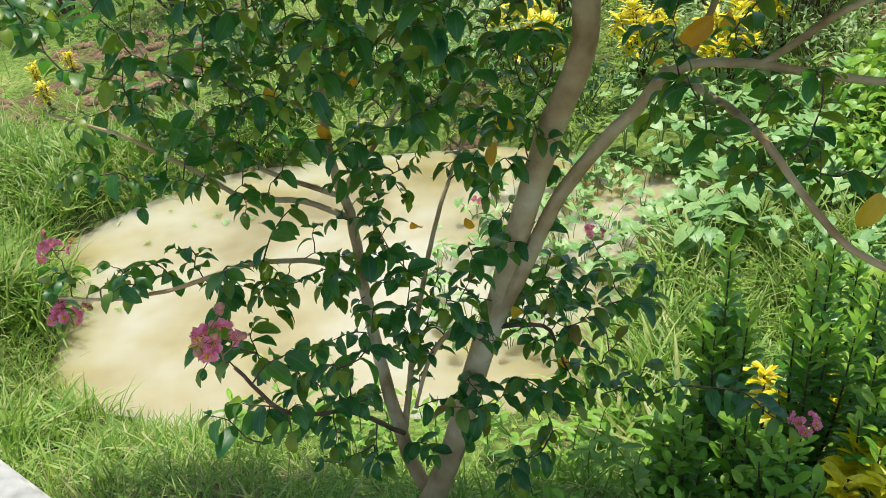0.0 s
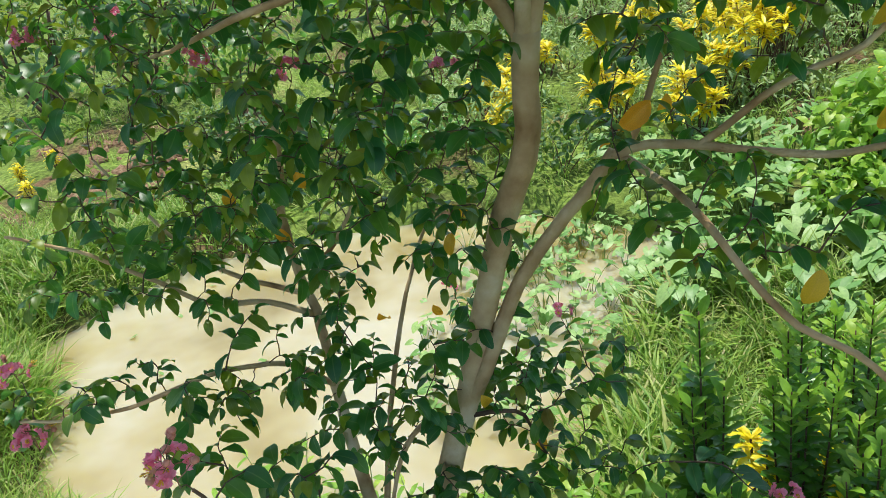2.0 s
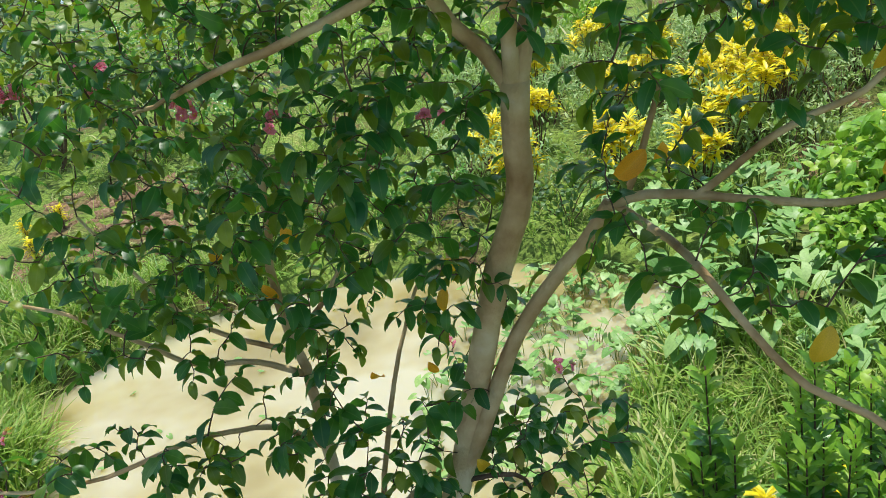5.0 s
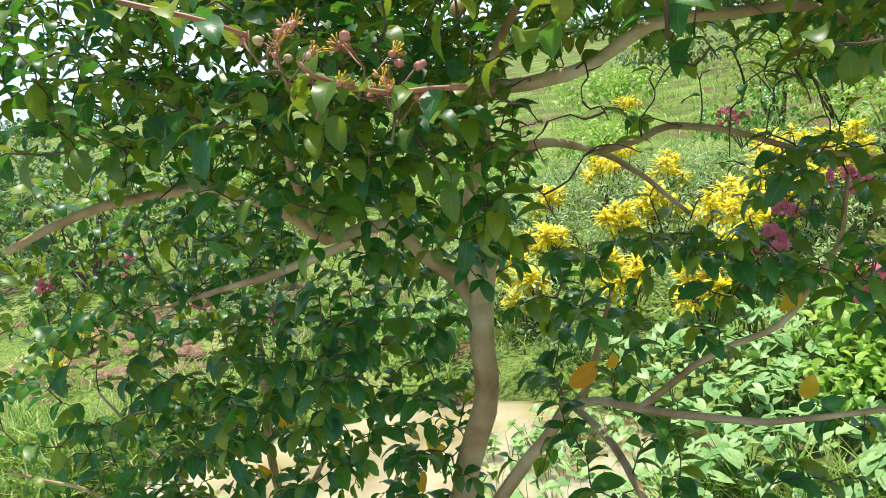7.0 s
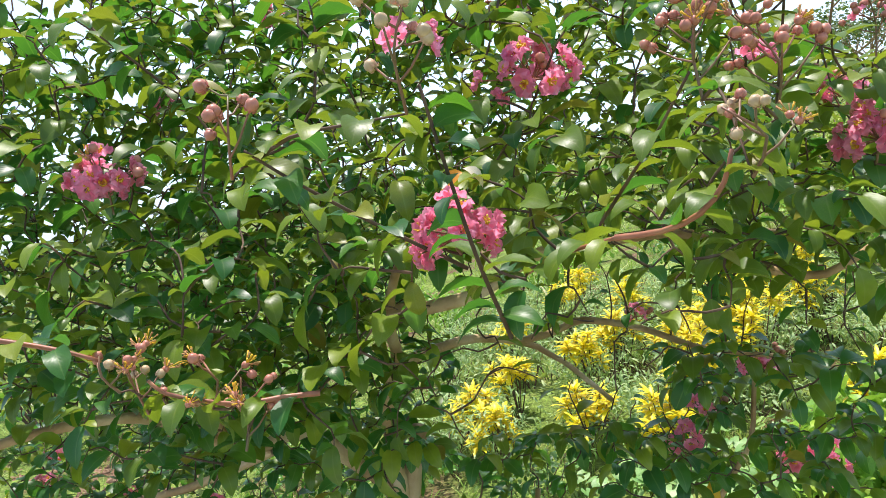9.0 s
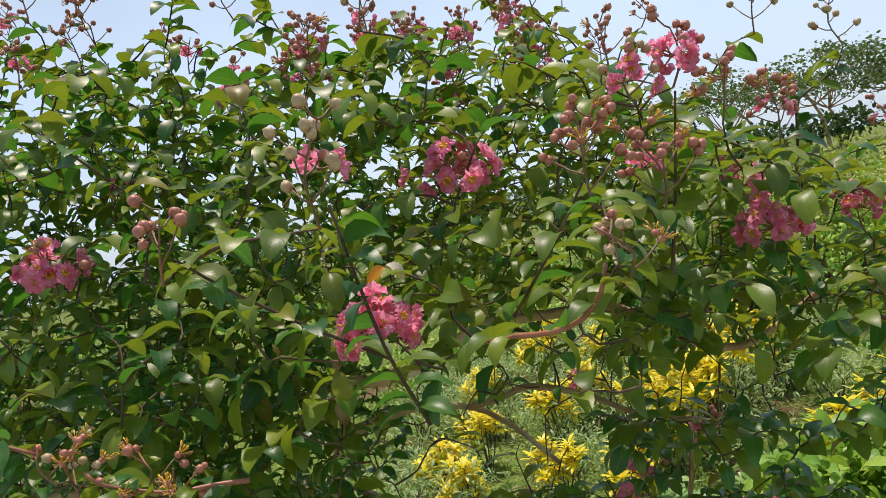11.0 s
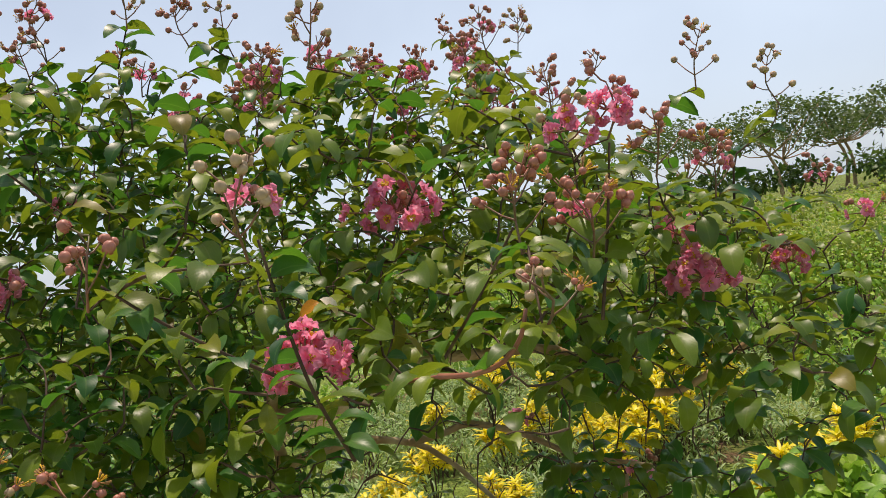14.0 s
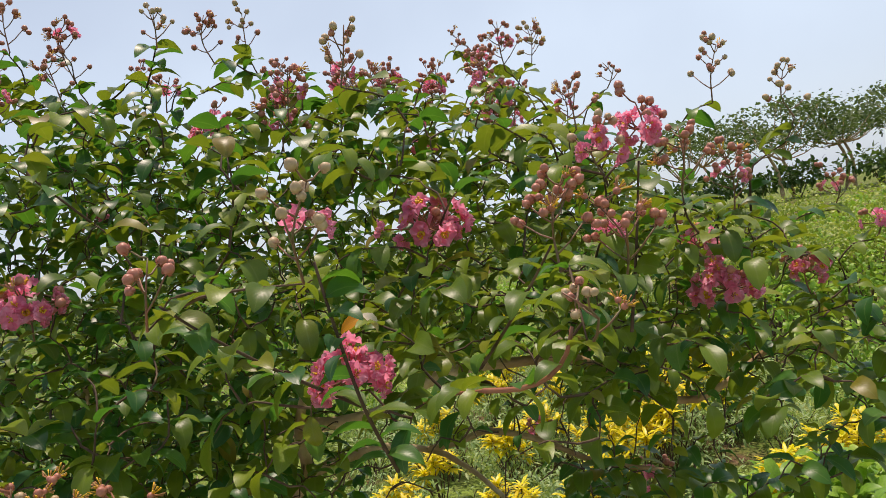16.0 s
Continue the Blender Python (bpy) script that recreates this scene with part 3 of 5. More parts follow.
HEADS += [(0.968, 0.688, 1.775, 0, 6, 0.8), (0.993, 0.82, 1.868, 0, 14, 1.0), (1.035, 0.86, 1.83, 1, 12, 1.0), (0.183, 1.549, 2.332, 0, 9, 1.0)]
HEADS += [(0.118, 1.48, 2.394, 0, 10, 1.0), (0.432, 1.356, 2.299, 0, 7, 0.9), (0.476, 1.52, 2.321, 0, 11, 1.0), (0.519, 1.632, 2.35, 0, 8, 1.0)]
HEADS += [(0.629, 1.409, 2.156, 1, 16, 1.1), (0.594, 1.436, 2.114, 1, 14, 1.1), (0.775, 1.091, 2.133, 0, 8, 1.0), (0.782, 1.842, 2.225, 3, 12, 1.0)]
HEADS += [(1.009, 2.259, 2.335, 4, 10, 1.0), (1.129, 2.035, 2.313, 0, 16, 1.1), (1.016, 1.806, 2.132, 2, 18, 1.1), (1.075, 1.21, 2.02, 0, 6, 0.9)]
HEADS += [(0.828, 1.681, 2.047, 5, 3, 1.0), (0.356, 1.774, 2.171, 5, 5, 1.0), (0.203, 1.512, 2.005, 4, 0, 0.9), (0.969, 1.692, 2.085, 2, 14, 1.0)]
HEADS += [(0.941, 2.366, 2.428, 0, 6, 0.8), (1.229, 1.715, 2.144, 0, 6, 0.8), (1.367, 1.441, 2.075, 0, 11, 1.0), (1.476, 1.431, 2.014, 0, 9, 1.0)]
HEADS += [(1.618, 1.662, 1.824, 1, 8, 1.0), (1.173, 1.042, 1.916, 0, 9, 1.0), (1.314, 1.311, 1.877, 1, 14, 1.1), (1.222, 1.205, 1.781, 3, 6, 1.0)]
HEADS += [(1.594, 1.45, 1.756, 2, 3, 0.9), (1.049, 1.667, 1.24, 2, 2, 0.9), (0.05, 1.376, 2.226, 1, 6, 0.9), (0.524, 1.324, 2.11, 2, 4, 0.9)]
HEADS += [(0.826, 1.844, 2.132, 3, 12, 1.0), (0.763, 1.61, 2.187, 0, 14, 1.0), (-0.16, 1.463, 2.238, 1, 8, 1.0)]

# leafy twigs grow from the limbs to points strewn through the crown
CLOUDS = []


def cloud(centre, radii, count, hollow):
    CLOUDS.append((centre, radii, count, hollow))


cloud((0.58, 1.69, 1.83), (0.98, 0.87, 0.43), 922, 0.30)
cloud((0.05, 1.64, 1.83), (0.45, 0.62, 0.43), 410, 0.20)
cloud((0.66, 1.14, 1.67), (0.63, 0.34, 0.19), 130, 0.20)
cloud((-0.00, 1.23, 1.69), (0.34, 0.30, 0.15), 59, 0.20)
cloud((0.061, 1.894, 1.129), (0.55, 0.38, 0.32), 165, 0.2)
cloud((0.061, 1.571, 1.014), (0.3, 0.18, 0.2), 60, 0.2)
cloud((0.15, 1.50, 1.30), (0.34, 0.20, 0.22), 22, 0.0)
cloud((-0.594, 1.915, 1.1), (0.6, 0.4, 0.42), 150, 0.0)
cloud((-0.216, 1.846, 0.781), (0.45, 0.35, 0.28), 135, 0.2)
cloud((-0.58, 1.799, 0.718), (0.4, 0.25, 0.16), 42, 0.0)
cloud((0.041, 1.741, 0.396), (0.34, 0.25, 0.25), 78, 0.2)
cloud((0.02, 1.602, 0.063), (0.4, 0.22, 0.26), 32, 0.2)
cloud((0.365, 1.839, 0.231), (0.24, 0.16, 0.14), 38, 0.2)
cloud((0.368, 1.775, -0.027), (0.3, 0.16, 0.12), 20, 0.2)
cloud((-0.188, 1.382, 0.393), (0.22, 0.25, 0.24), 44, 0.2)
cloud((-0.51, 1.454, 0.514), (0.34, 0.1, 0.07), 36, 0.0)
cloud((0.817, 1.543, 0.818), (0.34, 0.22, 0.14), 36, 0.2)
cloud((0.833, 1.734, 1.244), (0.5, 0.3, 0.25), 84, 0.2)
cloud((1.15, 1.66, 1.18), (0.30, 0.25, 0.18), 62, 0.1)
cloud((0.91, 1.80, 1.24), (0.17, 0.14, 0.12), 40, 0.0)
cloud((1.245, 1.521, 1.453), (0.35, 0.35, 0.18), 40, 0.2)
cloud((0.64, 1.751, 0.944), (0.2, 0.16, 0.16), 16, 0.2)
cloud((0.22, 1.807, 0.705), (0.22, 0.14, 0.14), 26, 0.2)
cloud((0.75, 1.34, 1.65), (0.67, 0.31, 0.24), 201, 0.10)
cloud((0.40, 1.25, 1.62), (0.42, 0.32, 0.26), 95, 0.1)
cloud((0.70, 1.50, 1.52), (0.60, 0.30, 0.22), 160, 0.1)
cloud((0.47, 1.74, 1.91), (0.76, 0.57, 0.28), 257, 0.00)
cloud((-0.45, 2.05, 1.30), (0.55, 0.40, 0.30), 150, 0.0)
cloud((0.07, 1.71, 2.11), (0.69, 0.48, 0.21), 257, 0.00)
cloud((0.86, 1.73, 2.02), (0.57, 0.5, 0.19), 182, 0.00)
cloud((1.3, 1.46, 1.77), (0.39, 0.42, 0.24), 136, 0.00)
cloud((1.22, 1.30, 1.58), (0.36, 0.30, 0.16), 95, 0.0)


def crown_top(x, y):
    """Height of the leafy top of the crown, which falls towards +x and towards the path."""
    return 2.36 - 0.2 * x - 0.55 * max(0.0, x - 1.0) - 0.33 * max(0.0, 1.6 - y)


for k in range(17):     # many more seed heads along the crown's top
    x, y = 0.50 + 0.78 * rng.random(), 1.38 + 0.65 * rng.random()
    HEADS.append((x, y, crown_top(x, y) + 0.09 - 0.12 * rng.random(), int(rng.integers(0, 3)), int(rng.integers(8, 15)), 1.0))
for k in range(8):
    x, y = -0.15 + 0.6 * rng.random(), 1.35 + 0.5 * rng.random()
    HEADS.append((x, y, crown_top(x, y) + 0.09 - 0.14 * rng.random(), int(rng.integers(0, 2)), int(rng.integers(6, 10)), 0.95))


def head_form(x, y, z, flowers, caps, size):
    """Size, counts, lean, length and foot of a panicle whose flowers, or else capsules, gather round the given place."""
    size *= 1.15 - 0.35 * step(1.3, 1.6, z)
    lean = np.array((rng.normal() * 0.15, rng.normal() * 0.15 - 0.08, 1.0))
    n_caps, n_blooms = int(round(caps * (1.0 + 0.6 * step(1.7, 1.8, z)))), int(round(flowers * 2.0))
    length = min(0.095, (0.040 + 0.0045 * n_caps) * size)
    reach = (length * 0.62 if n_caps else 0.04) if flowers else length * 0.72
    return size, n_caps, n_blooms, lean, length, np.array((x, y, z)) - lean * reach


def bare_wood(p):
    """The hollow under the upper limbs, where the wood has few leaves."""
    if 1.00 < p[0] < 1.32 and 1.0 < p[1] < 2.0 and 1.66 - 0.10 * p[1] > p[2] > 1.60 - 0.13 * p[1]:
        return True
    return 0.57 < p[0] < 1.00 and 1.50 - 0.3 * (p[1] - 0.8) < p[2] < (1.62 if p[1] < 0.95 else 1.725 - 0.13 * (p[1] - 0.8))


FORMS = [head_form(*h) for h in HEADS]
targets = [(form[5], 1) for form in FORMS]
for c, rad, count, hollow in CLOUDS:
    k = 0
    while k < count:
        q = rng.uniform(-1, 1, 3)
        d = np.linalg.norm(q)
        if hollow < d < 1:
            p = np.array(c) + q * rad
            if p[1] > 0.86 and p[2] < crown_top(p[0], p[1]) and (p[1] > 1.0 or abs(p[0] - 0.75) < 0.55) and (not bare_wood(p) or k % 5 == 0):
                targets.append((p, 0))
                k += 1

twigs = []          # (path, is flowering)
live = np.array(nodes)
ldir = np.array(dirs)
ldir /= np.linalg.norm(ldir, axis=1)[:, None] + 1e-9
todo = list(range(len(targets)))
tp = np.array([t[0] for t in targets])
near = np.full(len(tp), 1e9)
near_i = np.zeros(len(tp), int)


def refresh(first):
    """Nearest growing node of each target, counting the nodes from the given one on; upward growth is cheaper."""
    new_nodes = live[first:]
    d = tp[:, None, :] - new_nodes[None]
    cost = np.sqrt((d ** 2).sum(2)) * (1.0 + 0.5 * (d[:, :, 2] < 0.0))
    i = cost.argmin(1)
    c = cost[np.arange(len(tp)), i]
    better = c < near
    near[better], near_i[better] = c[better], i[better] + first


refresh(0)
done = np.zeros(len(tp), bool)
while not done.all():
    k = int(np.where(done, 1e9, near).argmin())
    done[k] = True
    a, p = live[near_i[k]], tp[k]
    d = np.linalg.norm(p - a)
    if d < 0.03:
        continue
    out = ldir[near_i[k]] * 0.3 + np.array((0, 0, 0.25)) + rng.normal(size=3) * 0.2
    mid1 = a + (p - a) * 0.33 + out * d * 0.25
    mid2 = a + (p - a) * 0.68 + np.array((0, 0, 0.10)) * d + rng.normal(size=3) * 0.06 * d
    path = smooth_path([a, mid1, mid2, p], 0.025)
    twigs.append((path, targets[k][1]))
    first = len(live)
    live = np.concatenate((live, path[2:]))
    dd = np.gradient(path, axis=0)[2:]
    ldir = np.concatenate((ldir, dd / (np.linalg.norm(dd, axis=1)[:, None] + 1e-9)))
    refresh(first)

items = []
for path, flowering in twigs:
    length = np.linalg.norm(np.diff(path, axis=0), axis=1).sum()
    r0 = 0.0014 + 0.0034 * min(1.0, length / 0.7)
    items.append((path, np.linspace(r0, 0.0009, len(path))))
tree_part("twig_mass", tubes("twig_mass", items, [M_TWIG], 5), "thin dark brown twigs", "stuff")

# leaves, set alternately along the twigs
LEAF_KINDS = [(0.52, 0.80, 0.34, 0.02), (0.56, 1.0, 0.26, 0.04), (0.50, 1.2, 0.40, 0.02), (0.56, 0.7, 0.44, 0.03), (0.52, 1.4, 0.30, 0.03), (0.54, 0.9, 0.24, 0.05), (0.58, 1.1, 0.38, 0.02),
              (0.54, 0.9, 0.36, 0.02), (0.60, 1.1, 0.28, 0.03), (0.54, 1.3, 0.42, 0.02), (0.60, 0.75, 0.42, 0.03), (0.54, 1.5, 0.32, 0.03), (0.58, 1.0, 0.3, 0.045), (0.62, 1.25, 0.36, 0.02)]
LEAVES = [leaf_template(1.0, w, d, f, wv, 8, 5, 0.18, 0.92, s) for s, (w, d, f, wv) in enumerate(LEAF_KINDS)]
LEAVES_LIGHT = [leaf_template(1.0, w, d, f, wv, 7, 3, 0.18, 0.92, s) for s, (w, d, f, wv) in enumerate(LEAF_KINDS)]


def leaf_kind(m):
    """Flat to hanging leaves low on the tree, arching ones in the upper crown."""
    return int(rng.integers(0, 7)) + (7 if m > 1.35 else 0)


SHOOTS = [smooth_path(pts, 0.015) for pts in [
        [(0.885, 0.765, 1.706), (0.918, 0.735, 1.708), (0.944, 0.715, 1.718), (0.960, 0.698, 1.738), (0.967, 0.690, 1.760)],
        [(0.800, 0.980, 1.660), (0.842, 0.880, 1.686), (0.885, 0.765, 1.706)],
        [(0.780, 0.860, 1.620), (0.774, 0.760, 1.710), (0.769, 0.715, 1.790), (0.764, 0.700, 1.850)],
        [(0.750, 0.880, 1.690), (0.690, 0.800, 1.752), (0.640, 0.765, 1.800), (0.606, 0.750, 1.835)],
        [(0.880, 0.980, 1.690), (0.935, 0.885, 1.765), (0.975, 0.830, 1.825)],
        [(1.070, 1.010, 1.700), (1.088, 0.985, 1.800), (1.102, 0.955, 1.900)],
        [(0.599, 0.821, 1.609), (0.565, 0.81, 1.614), (0.531, 0.799, 1.617), (0.5, 0.789, 1.629), (0.473, 0.78, 1.643), (0.462, 0.776, 1.658)],
        [(0.331, 0.743, 1.73), (0.382, 0.755, 1.709), (0.407, 0.761, 1.697), (0.427, 0.767, 1.685)]]]
for k, path in enumerate(SHOOTS):
    red = k in (0, 1, 6, 7)
    tree_part("shoot", tubes("shoot", [(path, np.linspace(0.0028 if red else 0.0022, 0.0017 if red else 0.0013, len(path)))], [M_SHOOT if red else M_TWIG], 7), "arching reddish young shoot" if red else "slender dark upright shoot")
bloom_at = np.array([h[:3] for h in HEADS if h[3] >= 4]) + (0.0, -0.02, 0.0)
bloom_free = np.array([0.0022 if h[3] >= 7 else 0.0012 for h in HEADS if h[3] >= 4])
leaf_places, young = [], []
for path, flowering in twigs + [(p, 1) for p in SHOOTS]:
    seg = np.linalg.norm(np.diff(path, axis=0), axis=1)
    run = np.concatenate(([0], np.cumsum(seg)))
    total = run[-1]
    start = max(0.02, total - (0.34 if not flowering else 0.30))
    s = total - (0.0 if not flowering else 0.02)
    side = 1 if rng.random() < 0.5 else -1
    turn = rng.uniform(0, 6.28)
    while s > start:
        i = min(len(path) - 2, int(np.searchsorted(run, s) - 1))
        i = max(i, 0)
        t = (s - run[i]) / max(seg[i], 1e-6)
        o = path[i] * (1 - t) + path[i + 1] * t
        d = path[i + 1] - path[i]
        d = d / (np.linalg.norm(d) + 1e-9)
        up = np.array((0, 0, 1.0)) + rng.normal(size=3) * 0.25
        sidev = np.cross(d, up)
        sidev /= np.linalg.norm(sidev) + 1e-9
        if abs(d[2]) > 0.75:
            turn += 2.4
            sidev = np.array((math.cos(turn), math.sin(turn), 0.0))
        high = step(1.0, 1.6, o[2])
        y = sidev * side * 0.85 + d * np.array((1, 1, 1 - 0.75 * high)) * rng.uniform(0.15, 0.55) + np.array((0, 0, rng.uniform(-0.35, 0.15) * (1 - high) + rng.uniform(0.1, 0.6) * high))
        s_step = rng.uniform(0.017, 0.032) * (0.74 - 0.03 * step(0.9, 1.6, o[2]))
        if bare_wood(o + y * 0.02) and rng.random() < 0.72:
            s -= s_step
            continue
        if (np.sum((bloom_at - o - y * 0.02) ** 2, axis=1) < bloom_free).any():     # no leaves among the blooms
            s -= s_step
            continue
        age = (total - s) / 0.3
        size = rng.uniform(0.047, 0.070) * (1.12 - 0.11 * step(0.9, 1.6, o[2])) * (0.76 + 0.24 * step(0.75, 1.15, o[1])) * (0.55 if s > total - 0.015 else 1.0) * (0.9 + 0.2 * min(1, age))
        nrm = np.array((0, 0, 1.0)) + rng.normal(size=3) * (0.38 - 0.14 * high)
        leaf_places.append((o, frame_of(y, nrm, size)))
        # sunlight put into the leaf colour: more yellow-green leaves where the crown is sunny
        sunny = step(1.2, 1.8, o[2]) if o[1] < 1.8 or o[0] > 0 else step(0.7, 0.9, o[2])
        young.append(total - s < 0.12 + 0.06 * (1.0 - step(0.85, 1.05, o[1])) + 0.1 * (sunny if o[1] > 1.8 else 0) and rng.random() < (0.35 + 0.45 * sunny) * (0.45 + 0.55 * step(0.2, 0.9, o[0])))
        side = -side
        s -= s_step
    if not flowering and not bare_wood(path[-1]):   # the leaf at the twig's end
        d = path[-1] - path[-2]
        leaf_places.append((path[-1], frame_of(d / np.linalg.norm(d) * np.array((1, 1, 0.5)) + rng.normal(size=3) * 0.2, (0, 0, 1.0), rng.uniform(0.04, 0.055))))
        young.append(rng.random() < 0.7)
order = sorted(range(len(leaf_places)), key=lambda k: leaf_places[k][0][1])
single, rest = order[:300], order[300:]
for name, m, lab, take in (("foliage", M_LEAF, "glossy dark green oval leaves", [k for k in rest if not young[k]]), ("young_lit_foliage", M_YOUNG_LIT, "young and sunlit-toned yellow-green leaves at the twig ends", [k for k in rest if young[k]])):
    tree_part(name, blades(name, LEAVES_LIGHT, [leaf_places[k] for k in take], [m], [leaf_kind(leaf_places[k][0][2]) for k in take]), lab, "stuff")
leaf_meshes = [mesh_from("leaf", v, f, [M_LEAF1], u) for v, f, u in LEAVES]
young_lit_meshes = [mesh_from("leaf", v, f, [M_YOUNG_LIT1], u) for v, f, u in LEAVES]
turned_meshes = [mesh_from("turned_leaf", v, f, [M_LEAF_OR], u) for v, f, u in LEAVES]


def place_leaf(name, me, o, m, label=""):
    ob = child(name, me, tree, label)
    mm = Matrix(np.asarray(m).tolist()).to_4x4()
    mm.translation = Vector(np.asarray(o) - TREE_AT)
    ob.matrix_basis = mm
    return ob


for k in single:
    place_leaf("leaf", (young_lit_meshes if young[k] else leaf_meshes)[leaf_kind(leaf_places[k][0][2])], *leaf_places[k])
for x, y, z, s in [(0.649, 1.752, 0.904, 0.075), (0.687, 1.806, 0.912, 0.05), (0.555, 1.88, 0.806, 0.045), (-0.377, 1.94, 0.765, 0.055), (0.172, 1.978, 0.639, 0.06), (0.185, 1.865, 0.619, 0.05),
                   (0.066, 2.033, 0.338, 0.04), (0.344, 1.818, 0.029, 0.05), (-0.061, 1.941, 0.373, 0.05), (1.03, 1.585, 1.098, 0.06), (0.86, 1.331, 0.728, 0.06), (-0.153, 1.835, 0.824, 0.055),
                   (-0.086, 1.76, 0.924, 0.045), (-0.22, 1.803, 0.707, 0.05), (0.224, 1.657, 0.294, 0.05), (1.058, 1.616, 0.9, 0.06)]:
    place_leaf("turned_leaf", turned_meshes[int(rng.integers(0, 7))], (x, y, z + s / 2), frame_of((rng.normal() * 0.5, rng.normal() * 0.3 - 0.2, -0.8), (rng.normal() * 0.3, -1, 0.3), s * 1.2), "orange-yellow turning leaf")


M_PALE = leaf_mat("cream_leaf", [(0.0, (0.80, 0.70, 0.58)), (1.0, (0.85, 0.76, 0.64))], 0.5, 0.35, (0.8, 0.66, 0.5), lit=(0.95, 0.8, 0.6))
pale_mesh = mesh_from("cream_leaf", *LEAVES[9][:2], [M_PALE], LEAVES[9][2])
place_leaf("cream_leaf", pale_mesh, (0.762, 0.912, 1.784), frame_of((0.85, -0.25, -0.25), (0.3, -0.5, 0.8), 0.030), "cream-white leaf")
place_leaf("turned_leaf", turned_meshes[1], (0.762, 0.912, 1.780), frame_of((-0.85, -0.2, -0.05), (0.1, -0.7, 0.7), 0.032), "orange-yellow turning leaf")


# flower heads
def petal(seed):
    r = np.random.default_rng(seed)
    v, f, n1, n2 = [(0.0, 0.0, 0.0), (0.0, 0.008, 0.001)], [], 5, 6
    ph = r.uniform(0, 6, 3)
    rows = []
    for i in range(n1):
        s = i / (n1 - 1)
        row = []
        for j in range(n2):
            c = 2 * j / (n2 - 1) - 1
            w = 0.0125 * math.sin(math.pi * (0.12 + 0.80 * s)) ** 0.6
            crinkle = 0.0036 * math.sin(5 * c + ph[0] + 4 * s) * (0.3 + s) + 0.0022 * math.sin(11 * c + ph[1])
            row.append(len(v))
            v.append((c * w, 0.008 + 0.016 * s - 0.003 * c * c + 0.001 * math.sin(9 * c + ph[2]), 0.003 + 0.004 * s + crinkle - 0.005 * s * s))
        rows.append(row)
    for i in range(n1 - 1):
        for j in range(n2 - 1):
            f.append((rows[i][j], rows[i][j + 1], rows[i + 1][j + 1], rows[i + 1][j]))
    f.append((0, rows[0][n2 // 2], rows[0][n2 // 2 - 1]))
    return v, f


def bloom_mesh(seed):
    """Six crinkled petals on claws round a tuft of yellow stamens."""
    r = np.random.default_rng(seed)
    vs, fs, mi = [], [], []
    for k in range(6):
        pv_, pf_ = petal(seed * 7 + k)
        m = np.array(pose(0, 0, 0, r.uniform(5, 45), r.uniform(-15, 15), 60 * k + r.uniform(-12, 12)).to_3x3())
        b0 = len(vs)
        vs += [m @ np.array(p) for p in pv_]
        fs += [tuple(i + b0 for i in q) for q in pf_]
        mi += [0] * len(pf_)
    for k in range(15 if seed % 5 < 2 else 4):
        a, ln = r.uniform(0, 6.28), r.uniform(0.009, 0.016)
        e = np.array((math.cos(a) * 0.006, math.sin(a) * 0.006, ln))
        tv, tf = tube_data([(0, 0, 0.001), e * 0.8, e], [0.0006, 0.0008, 0.0021], 4)
        b0 = len(vs)
        vs += tv
        fs += [tuple(i + b0 for i in q) for q in tf]
        mi += [1] * len(tf)
    return mesh_from("bloom", vs, fs, [M_PETAL, M_STAMEN], None, mi)


def capsule_mesh(seed, material):
    """A round capsule with six faint ribs, a pointed tip and a star of sepals at its foot."""
    r = np.random.default_rng(seed)
    v, f = ball(0.0065, 12, 7, r.uniform(0.9, 1.0))
    vs = []
    for p in v:
        a = math.atan2(p[1], p[0])
        q = np.array(p) * (1 + 0.035 * math.cos(6 * a))
        if p[2] > 0.006:
            q = q * 1.18
        vs.append(q + (0, 0, 0.0065))
    fs = list(f)
    for k in range(6):
        a = k * math.pi / 3
        b0 = len(vs)
        c, s = math.cos(a), math.sin(a)
        vs += [np.array((0.003 * math.cos(a - 0.5), 0.003 * math.sin(a - 0.5), 0.0005)), np.array((0.003 * math.cos(a + 0.5), 0.003 * math.sin(a + 0.5), 0.0005)), np.array((c * 0.0082, s * 0.0082, 0.0045)), np.array((c * 0.0045, s * 0.0045, -0.0005))]
        fs += [(b0, b0 + 3, b0 + 2), (b0 + 3, b0 + 1, b0 + 2)]
    return mesh_from("capsule", vs, fs, [material])


BLOOMS = [bloom_mesh(s) for s in range(5)]
CAPS = [capsule_mesh(s, M_BUD) for s in range(4)]
CAPSP = [capsule_mesh(s + 9, M_BUDP) for s in range(3)]


def faded_mesh(seed):
    """A bloom gone over: straw-coloured stamens and shrivelled petals on a young capsule."""
    r = np.random.default_rng(seed)
    v, f = ball(0.005, 9, 6)
    vs, fs, mi = [np.array(p) + (0, 0, 0.005) for p in v], list(f), [0] * len(f)
    for k in range(13):
        a, ln = r.uniform(0, 6.28), r.uniform(0.012, 0.021)
        e = np.array((math.cos(a) * 0.010, math.sin(a) * 0.010, ln)) + r.normal(size=3) * 0.002
        tv, tf = tube_data([(0, 0, 0.006), e * 0.6 + (0, 0, 0.002), e], [0.0006, 0.0006, 0.0015], 4)
        b0 = len(vs)
        vs += tv
        fs += [tuple(i + b0 for i in q) for q in tf]
        mi += [1 if k % 3 else 2] * len(tf)
    return mesh_from("faded_bloom", vs, fs, [M_BUD, M_DRY, M_STAMEN], None, mi)


FADED = [faded_mesh(s) for s in range(3)]


